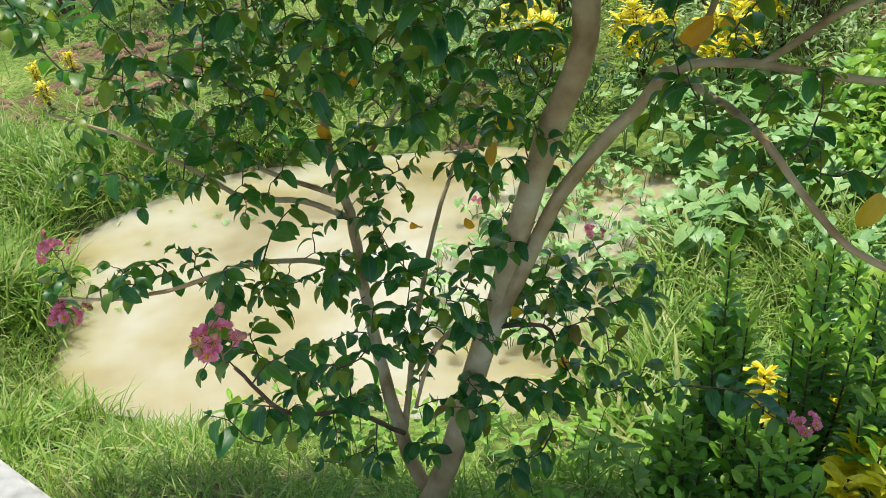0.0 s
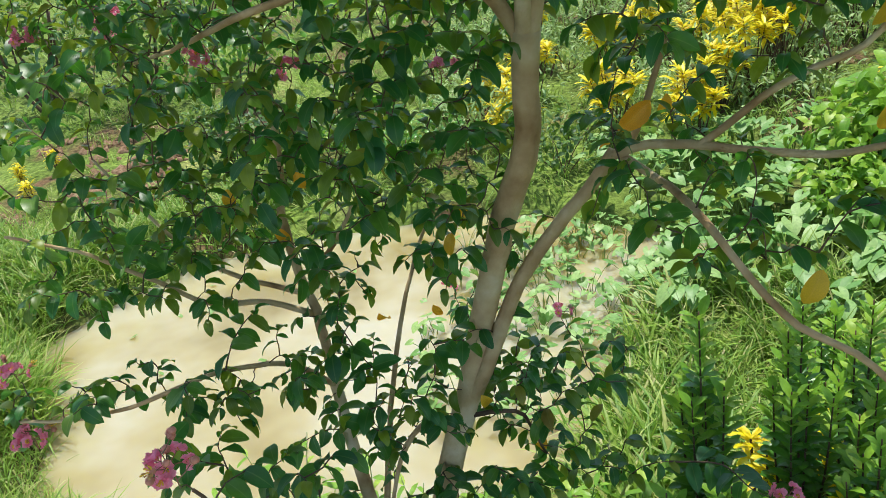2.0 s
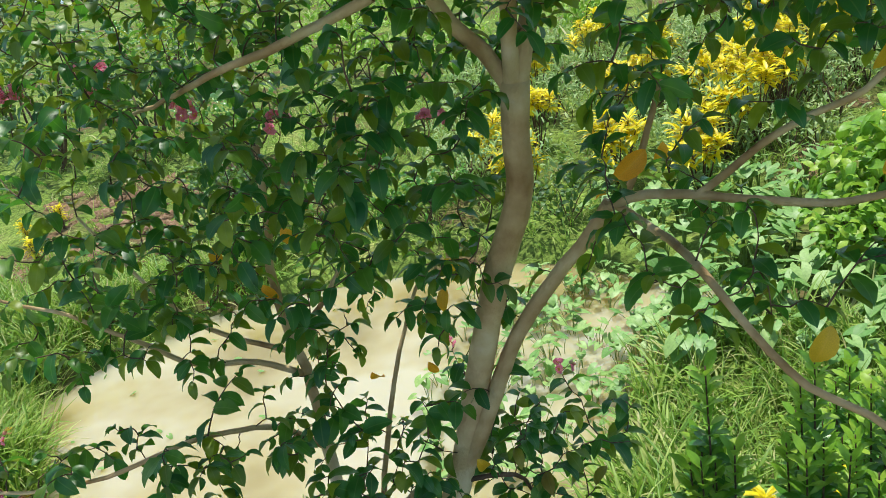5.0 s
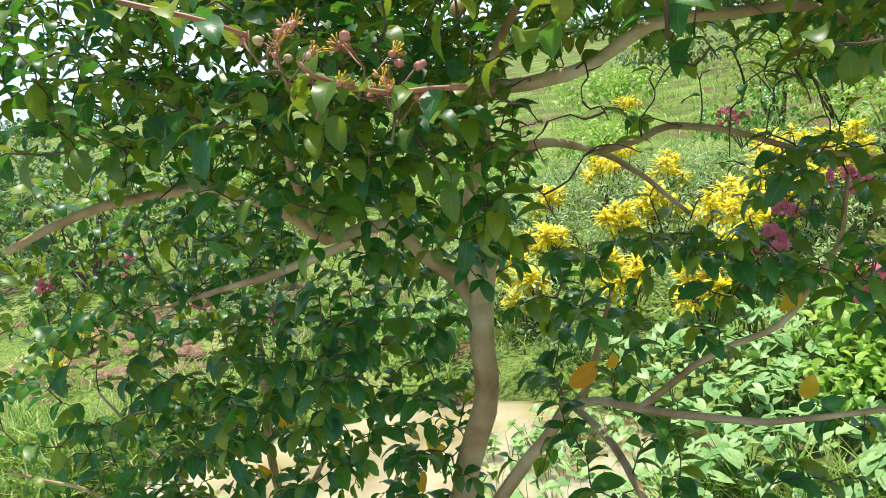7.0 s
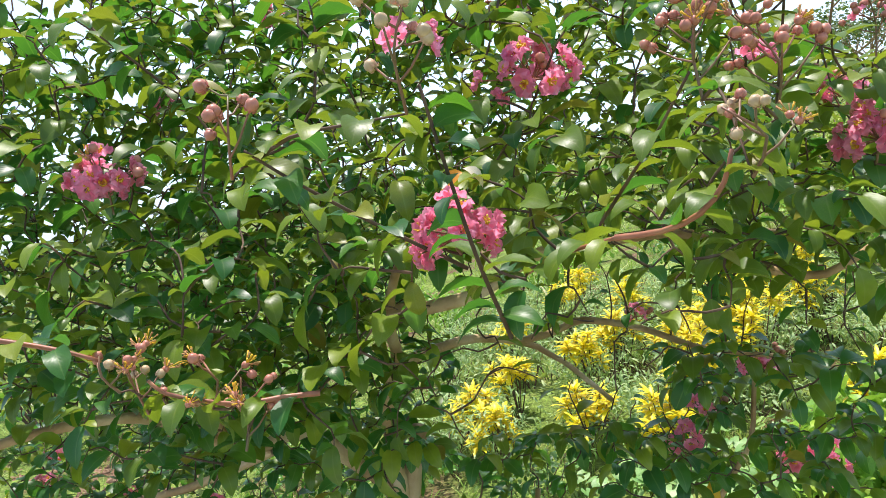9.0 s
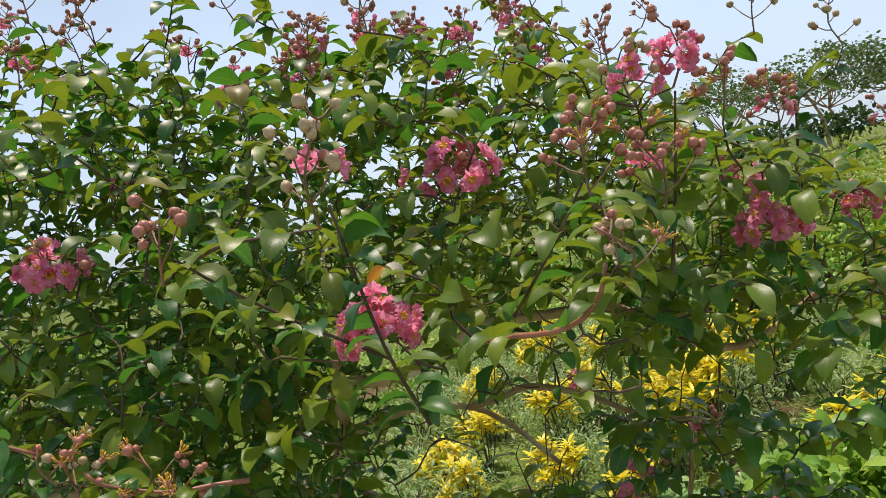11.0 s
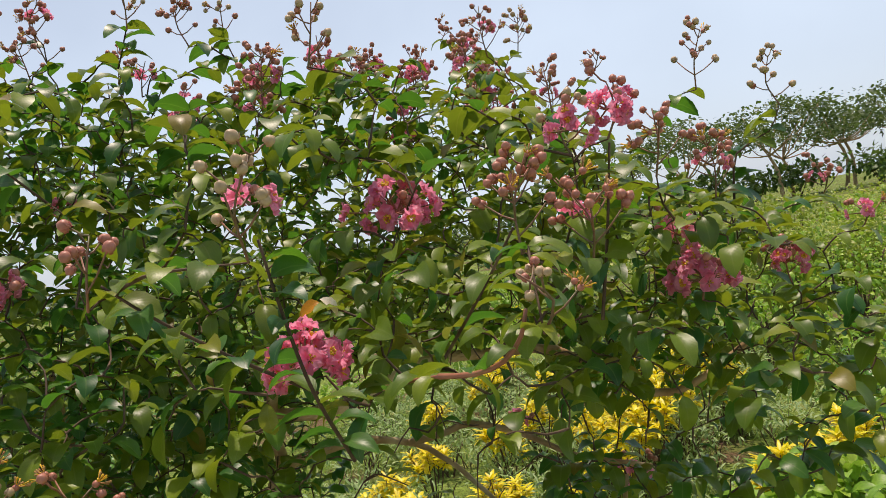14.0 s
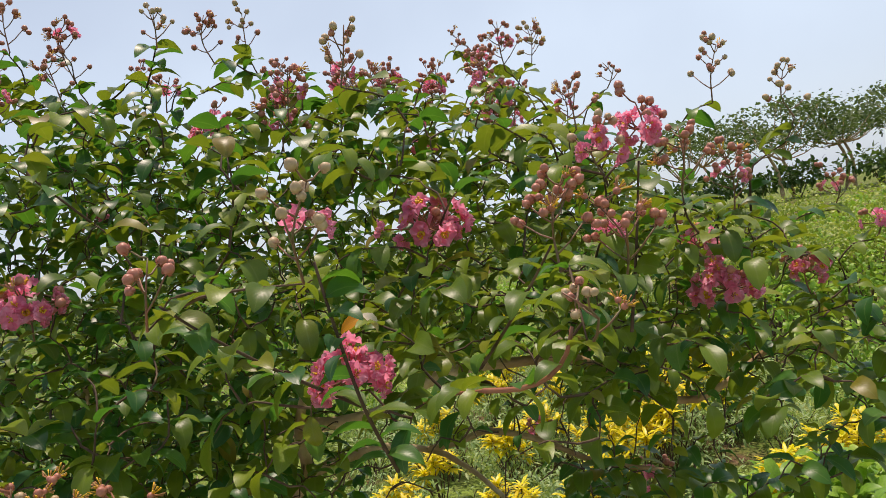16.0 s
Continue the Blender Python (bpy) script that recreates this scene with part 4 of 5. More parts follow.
def head(x, y, z, flowers, form):
    """A panicle: an upright axis with short side stalks, capsules at their ends, blooms in a tuft."""
    size, n_caps, n_blooms, lean, length, o = form
    bent = np.array((rng.normal() * 0.008, rng.normal() * 0.008, 0))
    axis_path = smooth_path([o, o + lean * length * 0.5 + bent, o + lean * length], 0.012)
    axis_items = [(axis_path, np.linspace(0.0015, 0.0008, len(axis_path)))]
    stalks, ends = [], []
    left, k = n_caps, 0
    n_nodes = max(3, int(round(n_caps / 2.0)))
    while left > 0:
        s = min(1.0, 0.22 + 0.78 * (k + 0.7) / n_nodes)
        root = axis_path[min(len(axis_path) - 1, int(s * (len(axis_path) - 1)))]
        a = k * 2.4 + rng.uniform(-0.4, 0.4)
        reach = (0.010 + 0.026 * (1.1 - s)) * size * rng.uniform(0.8, 1.3)
        d = np.array((math.cos(a), math.sin(a), rng.uniform(0.5, 1.1)))
        e = root + d * reach
        stalks.append(([root, (root + e) / 2 + np.array((0, 0, -0.002)), e], [0.0011, 0.001, 0.0009]))
        for j in range(min(left, int(rng.integers(1, 4)))):
            q = d + rng.normal(size=3) * (0.0 if j == 0 else 0.9)
            q /= np.linalg.norm(q)
            f = e + q * (0.003 if j == 0 else 0.011) * size
            stalks.append(([e, f], [0.0009, 0.0008]))
            ends.append((f, q, 2 if rng.random() < (0.4 if (z < 1.7 and y < 0.8) else 0.09) else 0))
            left -= 1
        k += 1
    if n_blooms:
        heart = o + lean * ((length * 0.62 if n_caps else 0.04) - 0.006)
        for k in range(n_blooms):
            a = k * 2.4 + rng.uniform(-0.3, 0.3)
            h = -0.35 + 1.3 * (k + 0.5) / n_blooms
            w = math.sqrt(max(0.08, 1 - min(1, h * h)))
            nd = np.array((math.cos(a) * w, math.sin(a) * w, h)) + rng.normal(size=3) * 0.3
            e = heart + nd * np.array((1.0, 1.0, 0.8)) * (0.009 + 0.0050 * n_blooms ** 0.55) * size
            stalks.append(([heart, (heart + e) / 2, e], [0.0012, 0.001, 0.0009]))
            ends.append((e, nd, 1))
    st = tree_part("panicle", tubes("panicle", axis_items + stalks, [M_STALK], 5), "thin brown-green stalk with pink flowers and capsules" if flowers else "thin brown-green stalk with round seed capsules")
    pale = rng.random() < 0.15 or (x, y) == (0.763, 0.7)
    for e, d, kind in ends:
        me = BLOOMS[int(rng.integers(0, 5))] if kind == 1 else FADED[int(rng.integers(0, 3))] if kind == 2 else (CAPSP[int(rng.integers(0, 3))] if pale and rng.random() < 0.8 else CAPS[int(rng.integers(0, 4))])
        ob = new(("capsule", "bloom", "faded_bloom")[kind], me)
        ob.parent = st
        sc = size * (rng.uniform(0.55, 0.88) if kind == 1 else rng.uniform(0.8, 1.1))
        nd = Vector(d).normalized()
        mm = nd.to_track_quat("Z", "Y").to_matrix().to_4x4() @ Matrix.Rotation(rng.uniform(0, 6.28), 4, "Z") @ Matrix.Scale(sc, 4)
        mm.translation = Vector(e)
        ob.matrix_basis = mm


for h, form in zip(HEADS, FORMS):
    head(*h[:4], form)

# ---------------------------------------------------------------- plants round the pond
GRASS = [leaf_template(1.0, w, d, 0.5, 0.0, 5, 3, 0.0, 0.5, 20 + k) for k, (w, d) in enumerate([(0.036, 0.7), (0.03, 1.1), (0.05, 1.4), (0.034, 0.4), (0.06, 1.0)])]


def grass_patch(count, inside, low, high, label, spread=0.35, tint=None, name="grass", keep_off=0.02, tufts=5):
    """Blades in loose tufts over the ground, where inside(x, y) allows."""
    x0, x1, y0, y1 = inside
    places = []
    while len(places) < count:
        x, y = rng.uniform(x0, x1), rng.uniform(y0, y1)
        if abs(x) < 6 and y < 8 and pond_distance(x, y) < keep_off:
            continue
        if on_path(x, y) or (x < -2.4 and 6.0 < y < 8.4 and rng.random() < 0.88):
            continue
        if noise.noise(Vector((x * 1.7, y * 1.7, 4.4))) < rng.uniform(-0.75, -0.1):
            continue
        big = 0.75 + 0.6 * max(0, noise.noise(Vector((x * 1.1, y * 1.1, 9.1))) + 0.3)
        for k in range(tufts):
            xx, yy = x + rng.normal() * 0.035, y + rng.normal() * 0.035
            a, lean = rng.uniform(0, 6.28), abs(rng.normal()) * spread + 0.08
            d = np.array((math.cos(a) * lean, math.sin(a) * lean, 1.0))
            places.append(((xx, yy, ground_at(xx, yy) - 0.01), frame_of(d, (math.cos(a) * -1, math.sin(a) * -1, 0.3), big * rng.uniform(low, high) * (1.0 - 0.45 * step(1.9, 2.5, yy) * (yy < 3.2) * (xx < 0.4)))))
    me = blades(name, GRASS, places, [tint or M_GRASS], rng.integers(0, 5, len(places)))
    return tagged(new(name, me), label, "grass", kind="stuff")


def on_path(x, y):
    return y < 1.32 - 0.521 * (x + 0.87) if x > -3.2 else y < 2.55


grass_patch(6000, (-3.6, -1.75, 2.05, 3.7), 0.25, 0.48, "tall arching grass at the pond's end", 0.4)
grass_patch(12000, (-2.9, 1.5, 1.2, 2.95), 0.07, 0.19, "bright green broad-bladed grass on the pond bank")
grass_patch(15000, (-6.5, -1.9, 3.5, 6.6), 0.20, 0.42, "sunlit green grass on the far side of the pond", 0.45)
grass_patch(9000, (0.45, 3.0, 2.2, 4.0), 0.16, 0.36, "tall thin bright green grass beside the pond", 0.3)
grass_patch(12000, (-7.0, 6.0, 5.6, 11.5), 0.12, 0.32, "light green meadow grass behind the pond", 0.4)
grass_patch(9000, (-20.0, 20.0, 10.5, 34.0), 0.3, 0.7, "light green meadow far behind the pond", 0.4)


def bush(name, x, y, height, width, leaf, count, material, label, stems=6, category="shrub", template=None, lumps=5, foot=None):
    """A shrub: stems from one foot and leaves round several uneven lobes."""
    z0 = land(x, y) if foot is None else foot
    root = tagged(new(name), label, category)
    root.location = (x, y, z0)
    tpl = template or LEAVES_LIGHT[:7]
    items, places = [], []
    lobes = []
    for k in range(lumps):
        a = 2.4 * k + rng.uniform(-0.5, 0.5)
        rr = width * 0.5 * rng.uniform(0.25, 0.75)
        lobes.append((np.array((math.cos(a) * rr, math.sin(a) * rr, height * rng.uniform(0.45, 0.78))), width * rng.uniform(0.22, 0.36), height * rng.uniform(0.2, 0.34)))
    for k in range(stems):
        c = lobes[k % lumps][0]
        p = smooth_path([np.array((rng.normal() * 0.03, rng.normal() * 0.03, -0.05)), c * 0.5 + rng.normal(size=3) * 0.04 * width, c * 0.95], height / 6)
        items.append((p, np.linspace(0.012, 0.005, len(p)) * (height / 0.9)))
    for k in range(count):
        c, rw, rh = lobes[int(rng.integers(0, lumps))]
        q = rng.normal(size=3)
        q /= np.linalg.norm(q)
        s = rng.uniform(0.55, 1.12)
        o = c + q * np.array((rw, rw, rh)) * s
        if o[2] < 0.03:
            continue
        d = q * 0.8 + rng.normal(size=3) * 0.5 + np.array((0, 0, 0.15))
        places.append((o, frame_of(d, np.array((0, 0, 1.0)) + rng.normal(size=3) * 0.4, leaf * rng.uniform(0.6, 1.2))))
    child("branchwork", tubes("branchwork", items, [M_TWIG], 5), root, "thin brown stems", "stuff")
    child("foliage", blades("foliage", tpl, places, [material], rng.integers(0, len(tpl), len(places))), root, "", "stuff")
    return root


def croton(x, y, height, width, heads=9, leaf=0.16):
    """A croton: stems that end in tufts of narrow yellow leaves."""
    z0 = land(x, y)
    root = tagged(new("croton_bush"), "croton bush with bright yellow narrow leaves", "shrub", "yellow croton bushes")
    root.location = (x, y, z0)
    items, places = [], []
    for k in range(heads):
        a = 2.4 * k + rng.uniform(-0.4, 0.4)
        rr = width * 0.5 * math.sqrt((k + 0.3) / heads)
        top = np.array((math.cos(a) * rr, math.sin(a) * rr, height * rng.uniform(0.7, 1.0) - 0.3 * rr))
        p = smooth_path([np.array((0, 0, -0.04)), top * np.array((0.6, 0.6, 0.5)), top], 0.08)
        items.append((p, np.linspace(0.009, 0.004, len(p))))
        for j in range(36):
            h = rng.uniform(-0.45, 1.0)
            b = j * 2.4 + rng.uniform(-0.3, 0.3)
            d = np.array((math.cos(b), math.sin(b), 0.25 + 0.9 * h))
            places.append((top + np.array((0, 0, -0.08 + 0.09 * h)), frame_of(d, (0, 0, 1.0), leaf * rng.uniform(0.6, 1.15))))
    child("branchwork", tubes("branchwork", items, [M_TWIG], 5), root, "thin grey-brown stems", "stuff")
    child("foliage", blades("foliage", STRAPS, places, [M_CROTON], rng.integers(0, 4, len(places))), root, "bright yellow strap leaves", "stuff")
    return root


STRAPS = [leaf_template(1.0, w, d, 0.25, 0.03, 6, 3, 0.1, 0.9, 40 + k) for k, (w, d) in enumerate([(0.26, 0.5), (0.32, 0.9), (0.24, 0.3), (0.34, 0.7)])]
GRASS_LEAF = [leaf_template(1.0, w, d, 0.3, 0.02, 5, 3, 0.0, 0.7, 80 + k) for k, (w, d) in enumerate([(0.25, 0.5), (0.3, 0.8), (0.2, 0.3)])]
CROTON_AT = [(0.1, 9.32, 0.8, 0.69),
             (0.12, 8.07, 0.7, 0.66),
             (-0.01, 6.85, 0.6, 0.64),
             (0.78, 10.6, 0.8, 0.71),
             (1.01, 11.46, 0.8, 0.73),
             (0.9, 8.24, 0.7, 0.66),
             (0.81, 6.77, 0.6, 0.64),
             (1.57, 10.2, 0.8, 0.7),
             (1.26, 8.79, 0.75, 0.68),
             (1.39, 6.22, 0.65, 0.62),
             (1.74, 7.12, 0.7, 0.64),
             (1.78, 8.32, 0.75, 0.67),
             (2.43, 8.31, 0.8, 0.67),
             (3.14, 9.57, 0.9, 0.69),
             (3.36, 8.87, 0.9, 0.68),
             (-0.27, 7.36, 0.6, 0.65),
             (2.82, 10.24, 0.9, 0.7),
             (2.81, 5.91, 0.8, 0.62),
             (3.28, 6.11, 0.9, 0.62),
             (3.66, 6.45, 0.9, 0.63),
             (3.59, 10.03, 0.9, 0.7),
             (1.46, 16.27, 0.9, 0.83),
             (2.1, 8.81, 0.7, 0.68)]
for x, y, h, w in CROTON_AT:
    croton(x, y, h, w * 0.74, 8, 0.13)
for x, y, h, w in [(2.36, 7.74, 1.15, 0.8), (2.62, 8.7, 1.1, 0.8), (2.05, 7.4, 0.95, 0.7)]:
    croton(x, y, h, w, 9, 0.14)
for x, y in [(-5.16, 7.29), (-4.95, 7.6), (-4.6, 6.62)]:
    croton(x, y, 0.32, 0.16, 3, 0.08)
croton(1.42, 2.10, 0.30, 0.36, 6, 0.10)
croton(1.19, 2.32, 0.52, 0.24, 5, 0.09)
croton(0.96, 2.18, 0.44, 0.14, 3, 0.07)
croton(1.15, 1.78, 0.24, 0.26, 6, 0.09)


SPOONS = [leaf_template(1.0, w, d, 0.3, 0.02, 7, 3, 0.6, 0.95, 90 + k) for k, (w, d) in enumerate([(0.42, 0.3), (0.46, 0.5), (0.40, 0.15), (0.44, 0.7)])]


def upright_shrub(x, y, top, width, label, stalks=8, leaf=0.062):
    """A shrub of straight shoots, each packed with upward pointing leaves."""
    z0 = land(x, y)
    h = top - z0
    root = tagged(new("upright_shrub"), label, "shrub", "upright shrubs on the bank")
    root.location = (x, y, z0)
    for k in range(stalks):
        a = 2.4 * k
        rr = 0.5 * width * math.sqrt(k / stalks)
        hh = h * (1.0 - 0.45 * rr / max(width, 0.01)) * rng.uniform(0.8, 1.0) if k else h
        p = smooth_path([(0.01 * math.cos(a), 0.01 * math.sin(a), -0.04), (rr * 0.8 * math.cos(a), rr * 0.8 * math.sin(a), hh * 0.5), (rr * math.cos(a), rr * math.sin(a), hh)], 0.03)
        places = []
        n = int(hh / 0.0095)
        for j in range(n):
            s = 0.12 + 0.88 * j / n
            o = p[min(len(p) - 1, int(s * (len(p) - 1)))]
            b = j * 2.4 + rng.uniform(-0.3, 0.3)
            up = 0.85 + 0.9 * max(0, s - 0.75) * 4
            places.append((o, frame_of((math.cos(b), math.sin(b), up), (0, 0, 1.0), leaf * rng.uniform(0.8, 1.2))))
        st = child("shoot", tubes("shoot", [(p, np.linspace(0.005, 0.002, len(p)))], [M_TWIG], 6), root)
        # top leaves in lime: young growth, and the sunlit tops put into colour
        cut = int(len(places) * 0.78)
        child("foliage", blades("foliage", SPOONS, places[:cut], [M_SHRUB], rng.integers(0, 4, cut)), st, "", "stuff")
        child("young_lit_foliage", blades("young_lit_foliage", SPOONS, places[cut:], [M_LIME], rng.integers(0, 4, len(places) - cut)), st, "light green young and sunlit-toned leaves", "stuff")
    return root


for x, y, top, w in [(0.76, 1.97, 0.31, 0.16), (0.63, 1.69, -0.03, 0.14), (0.80, 1.78, -0.10, 0.16), (0.88, 1.66, -0.06, 0.20), (1.04, 2.07, 0.24, 0.22), (1.18, 1.86, -0.04, 0.24),
                     (1.24, 2.14, 0.20, 0.24), (1.5, 2.4, 0.10, 0.30), (1.3, 2.62, -0.12, 0.26), (1.75, 2.8, 0.12, 0.32), (2.1, 3.2, 0.05, 0.34)]:
    upright_shrub(x, y, top, w, "upright shrub with glossy bright green oval leaves")


def taro_leaf():
    """An arrow-shaped blade: two rear lobes and a point, folded a little along the middle."""
    v, uv = [], []
    rows = [(-0.42, 0.10, 0.22), (-0.30, 0.06, 0.34), (-0.12, 0.02, 0.40), (0.05, 0.0, 0.38), (0.25, 0.0, 0.29), (0.45, 0.0, 0.15), (0.60, 0.0, 0.01)]
    for y, inner, outer in rows:
        for c in (-1, -0.5, 0, 0.5, 1):
            x = (inner + (outer - inner) * abs(c)) * (1 if c > 0 else -1) if c else 0.0
            yy = y if c else max(y, 0.0 - 0.02)
            v.append((x, yy, 0.10 * abs(x) - 0.22 * y * y))
            uv.append((0.5 + c * 0.5, (y + 0.42)))
    f = [(i * 5 + j, i * 5 + j + 1, (i + 1) * 5 + j + 1, (i + 1) * 5 + j) for i in range(6) for j in range(4)]
    return np.array(v), np.array(f), np.array(uv)


TARO = [taro_leaf()]


def taro(x, y, n, tall, size):
    """Stalks and blades of one plant, as lists."""
    z0 = max(land(x, y), WATER_Z - 0.1)
    items, places = [], []
    for k in range(n):
        a = rng.uniform(0, 6.28)
        h, lean = tall * rng.uniform(0.6, 1.1), rng.uniform(0.1, 0.5)
        top = np.array((x + math.cos(a) * h * lean, y + math.sin(a) * h * lean, z0 + h))
        p = smooth_path([(x, y, z0 - 0.05), (x + math.cos(a) * h * lean * 0.3, y + math.sin(a) * h * lean * 0.3, z0 + h * 0.6), top], 0.08)
        items.append((p, np.linspace(0.006, 0.003, len(p)) * size / 0.16))
        places.append((top, frame_of((math.cos(a) + rng.normal() * 0.4, math.sin(a) + rng.normal() * 0.4, -0.35), (math.cos(a) * 0.4, math.sin(a) * 0.4, 1.0), size * rng.uniform(0.7, 1.25))))
    return items, places


M_STEMGREEN, _, _, _ = mat("green_stalk", (0.20, 0.30, 0.08), 0.5)
for k in range(250):
    x, y = rng.uniform(0.6, 3.6), rng.uniform(3.5, 6.4)
    if (x < 0.85 and rng.random() < 0.75) or (y < 3.9 and rng.random() < 0.5):
        continue
    i_, p_ = taro(x, y, 6, 0.26, 0.115)
    ob = tagged(new("taro_plant"), "pale green arrow-leaved taro at the pond edge", "taro", "taro patch at the pond edge")
    child("stalk", tubes("stalk", i_, [M_STEMGREEN], 4), ob)
    child("foliage", blades("foliage", TARO, p_, [M_TARO]), ob)
for k in range(230):
    x, y = rng.uniform(-0.5, 1.2), rng.uniform(3.2, 5.4)
    if pond_distance(x, y) > -0.05 or rng.random() > 0.45 + 0.6 * x:
        continue
    i_, p_ = taro(x, y, 4, 0.26, 0.08)
    ob = tagged(new("taro_plant"), "young pale green taro standing in the shallow water", "taro", "taro plants in the pond")
    child("stalk", tubes("stalk", i_, [M_STEMGREEN], 5), ob)
    child("foliage", blades("foliage", TARO, p_, [M_TARO]), ob)
for k in range(130):
    x, y = rng.uniform(-3.2, 0.8), rng.uniform(3.3, 5.4)
    if pond_distance(x, y) > -0.04 or (y < 4.5 and x < 0 and rng.random() < 0.6):
        continue
    i_, p_ = taro(x, y, 1, 0.11, 0.06)
    ob = tagged(new("water_sprout"), "single small leaf on a thin stalk in the muddy water", "water plant", "sprouts in the pond")
    child("stalk", tubes("stalk", i_, [M_STEMGREEN], 4), ob)
    child("leaf", blades("leaf", TARO, p_, [M_TARO]), ob)

# weeds with thin stems on the near bank, in front of the water
for x, y, h in [(-0.50, 2.35, 0.42), (-0.62, 2.40, 0.50), (-0.38, 2.42, 0.34), (-0.78, 2.36, 0.36), (0.25, 2.2, 0.24), (-0.25, 2.3, 0.30), (-0.55, 2.25, 0.30), (-0.95, 2.32, 0.26), (-0.12, 2.15, 0.34), (0.02, 2.28, 0.30), (0.14, 2.1, 0.28), (0.34, 2.05, 0.30), (0.45, 2.22, 0.32), (0.55, 1.95, 0.26), (0.62, 2.1, 0.34), (-0.3, 2.05, 0.26), (0.40, 1.85, 0.24), (0.52, 1.75, 0.22)]:
    z0 = land(x, y)
    root = tagged(new("bank_weed"), "slender light green weed on the pond bank", "weed", "weeds on the bank")
    root.location = (x, y, z0)
    p = smooth_path([(0, 0, -0.03), (rng.normal() * 0.02, rng.normal() * 0.02, h * 0.5), (rng.normal() * 0.05, rng.normal() * 0.05, h)], 0.04)
    pl = []
    for j in range(16):
        o = p[min(len(p) - 1, int((0.2 + 0.8 * j / 16) * (len(p) - 1)))]
        b = j * 2.4
        pl.append((o, frame_of((math.cos(b), math.sin(b), 0.4), (0, 0, 1), rng.uniform(0.05, 0.10))))
    child("stem", tubes("stem", [(p, np.linspace(0.003, 0.0015, len(p)))], [M_STEMGREEN], 5), root)
    child("foliage", blades("foliage", STRAPS, pl, [M_LIME], rng.integers(0, 4, len(pl))), root)

# low leafy herbs at the tree's foot and on the right bank
for k in range(16):
    x, y = rng.uniform(0.25, 1.3), rng.uniform(1.45, 2.5)
    bush("bank_herb", x, y, rng.uniform(0.10, 0.22), rng.uniform(0.16, 0.3), 0.045, 70, M_LIME if k % 3 else M_SHRUB, "low light green herb in the grass", 3, "herb", None, 3)

# red soil clods on the far left bank
vs, fs, base = [], [], 0
for k in range(300):
    x, y = rng.uniform(-7.0, -3.2), rng.uniform(5.9, 9.2)
    if noise.noise(Vector((x * 0.7, y * 0.7, 2.0))) < -0.25:
        continue
    v, f = ball(rng.uniform(0.03, 0.11), 7, 5, 0.7)
    vs += [np.array(p) * (1 + 0.9 * noise.noise(Vector(p) * 22 + Vector((k, 0, 0)))) + np.array((x, y, land(x, y) - 0.02)) for p in v]
    fs += [tuple(i + base for i in q) for q in f]
    base += len(v)
tagged(new("soil_clods", mesh_from("soil_clods", vs, fs, [M_SOIL])), "reddish brown dug soil in clods on the bank", "soil", kind="stuff")

# shrubs behind the pond
SHRUBS = []
SHRUBS += [(2.6, 5.2, 0.92, 1.0, M_LIME, 0.17, 300), (3.1, 5.35, 0.95, 1.0, M_LIME, 0.17, 300), (3.5, 4.7, 0.9, 1.0, M_LIME, 0.16, 300)]
SHRUBS += [(2.1, 4.75, 0.5, 0.7, M_LIME, 0.10, 300), (2.45, 5.4, 0.6, 0.9, M_LIME, 0.11, 380), (3.2, 6.3, 0.75, 1.0, M_LIME, 0.11, 400), (2.9, 4.5, 0.6, 0.8, M_LIME, 0.10, 320), (3.7, 5.5, 0.8, 1.0, M_LIME, 0.11, 380), (4.4, 6.6, 0.9, 1.2, M_LIME, 0.12, 400)]
SHRUBS += [(-0.8, 6.5, 0.55, 0.9, M_SHRUB, 0.07, 420), (0.35, 6.1, 0.45, 0.7, M_DARKGREEN, 0.06, 300), (-1.7, 6.8, 0.6, 1.0, M_SHRUB, 0.07, 420), (-2.8, 7.2, 0.7, 1.1, M_DARKGREEN, 0.08, 420)]
SHRUBS += [(-3.4, 9.0, 1.2, 1.5, M_SHRUB, 0.10, 500), (-4.9, 10.0, 1.7, 1.9, M_DARKGREEN, 0.11, 650), (-6.6, 10.2, 2.1, 2.1, M_DARKGREEN, 0.12, 700), (-8.4, 11.2, 2.4, 2.4, M_DARKGREEN, 0.13, 750), (-10.4, 12.2, 2.6, 2.8, M_DARKGREEN, 0.14, 800)]
SHRUBS += [(-12.6, 14.0, 2.8, 3.2, M_DARKGREEN, 0.16, 800), (-6.0, 14.5, 1.5, 2.4, M_LIME, 0.13, 500), (-3.0, 13.0, 1.1, 2.0, M_LIME, 0.12, 450), (-1.0, 11.5, 0.9, 1.6, M_LIME, 0.11, 450), (0.8, 13.5, 0.9, 1.8, M_LIME, 0.12, 450)]
SHRUBS += [(3.0, 12.8, 1.0, 1.8, M_SHRUB, 0.12, 450), (4.6, 11.0, 1.2, 1.8, M_LIME, 0.12, 550), (6.0, 12.0, 1.7, 2.0, M_LIME, 0.12, 650), (7.6, 12.6, 1.9, 2.2, M_LIME, 0.13, 700), (9.4, 13.4, 2.0, 2.4, M_LIME, 0.13, 700), (5.2, 9.2, 1.0, 1.4, M_LIME, 0.11, 450), (4.6, 8.0, 0.8, 1.1, M_SHRUB, 0.10, 400)]
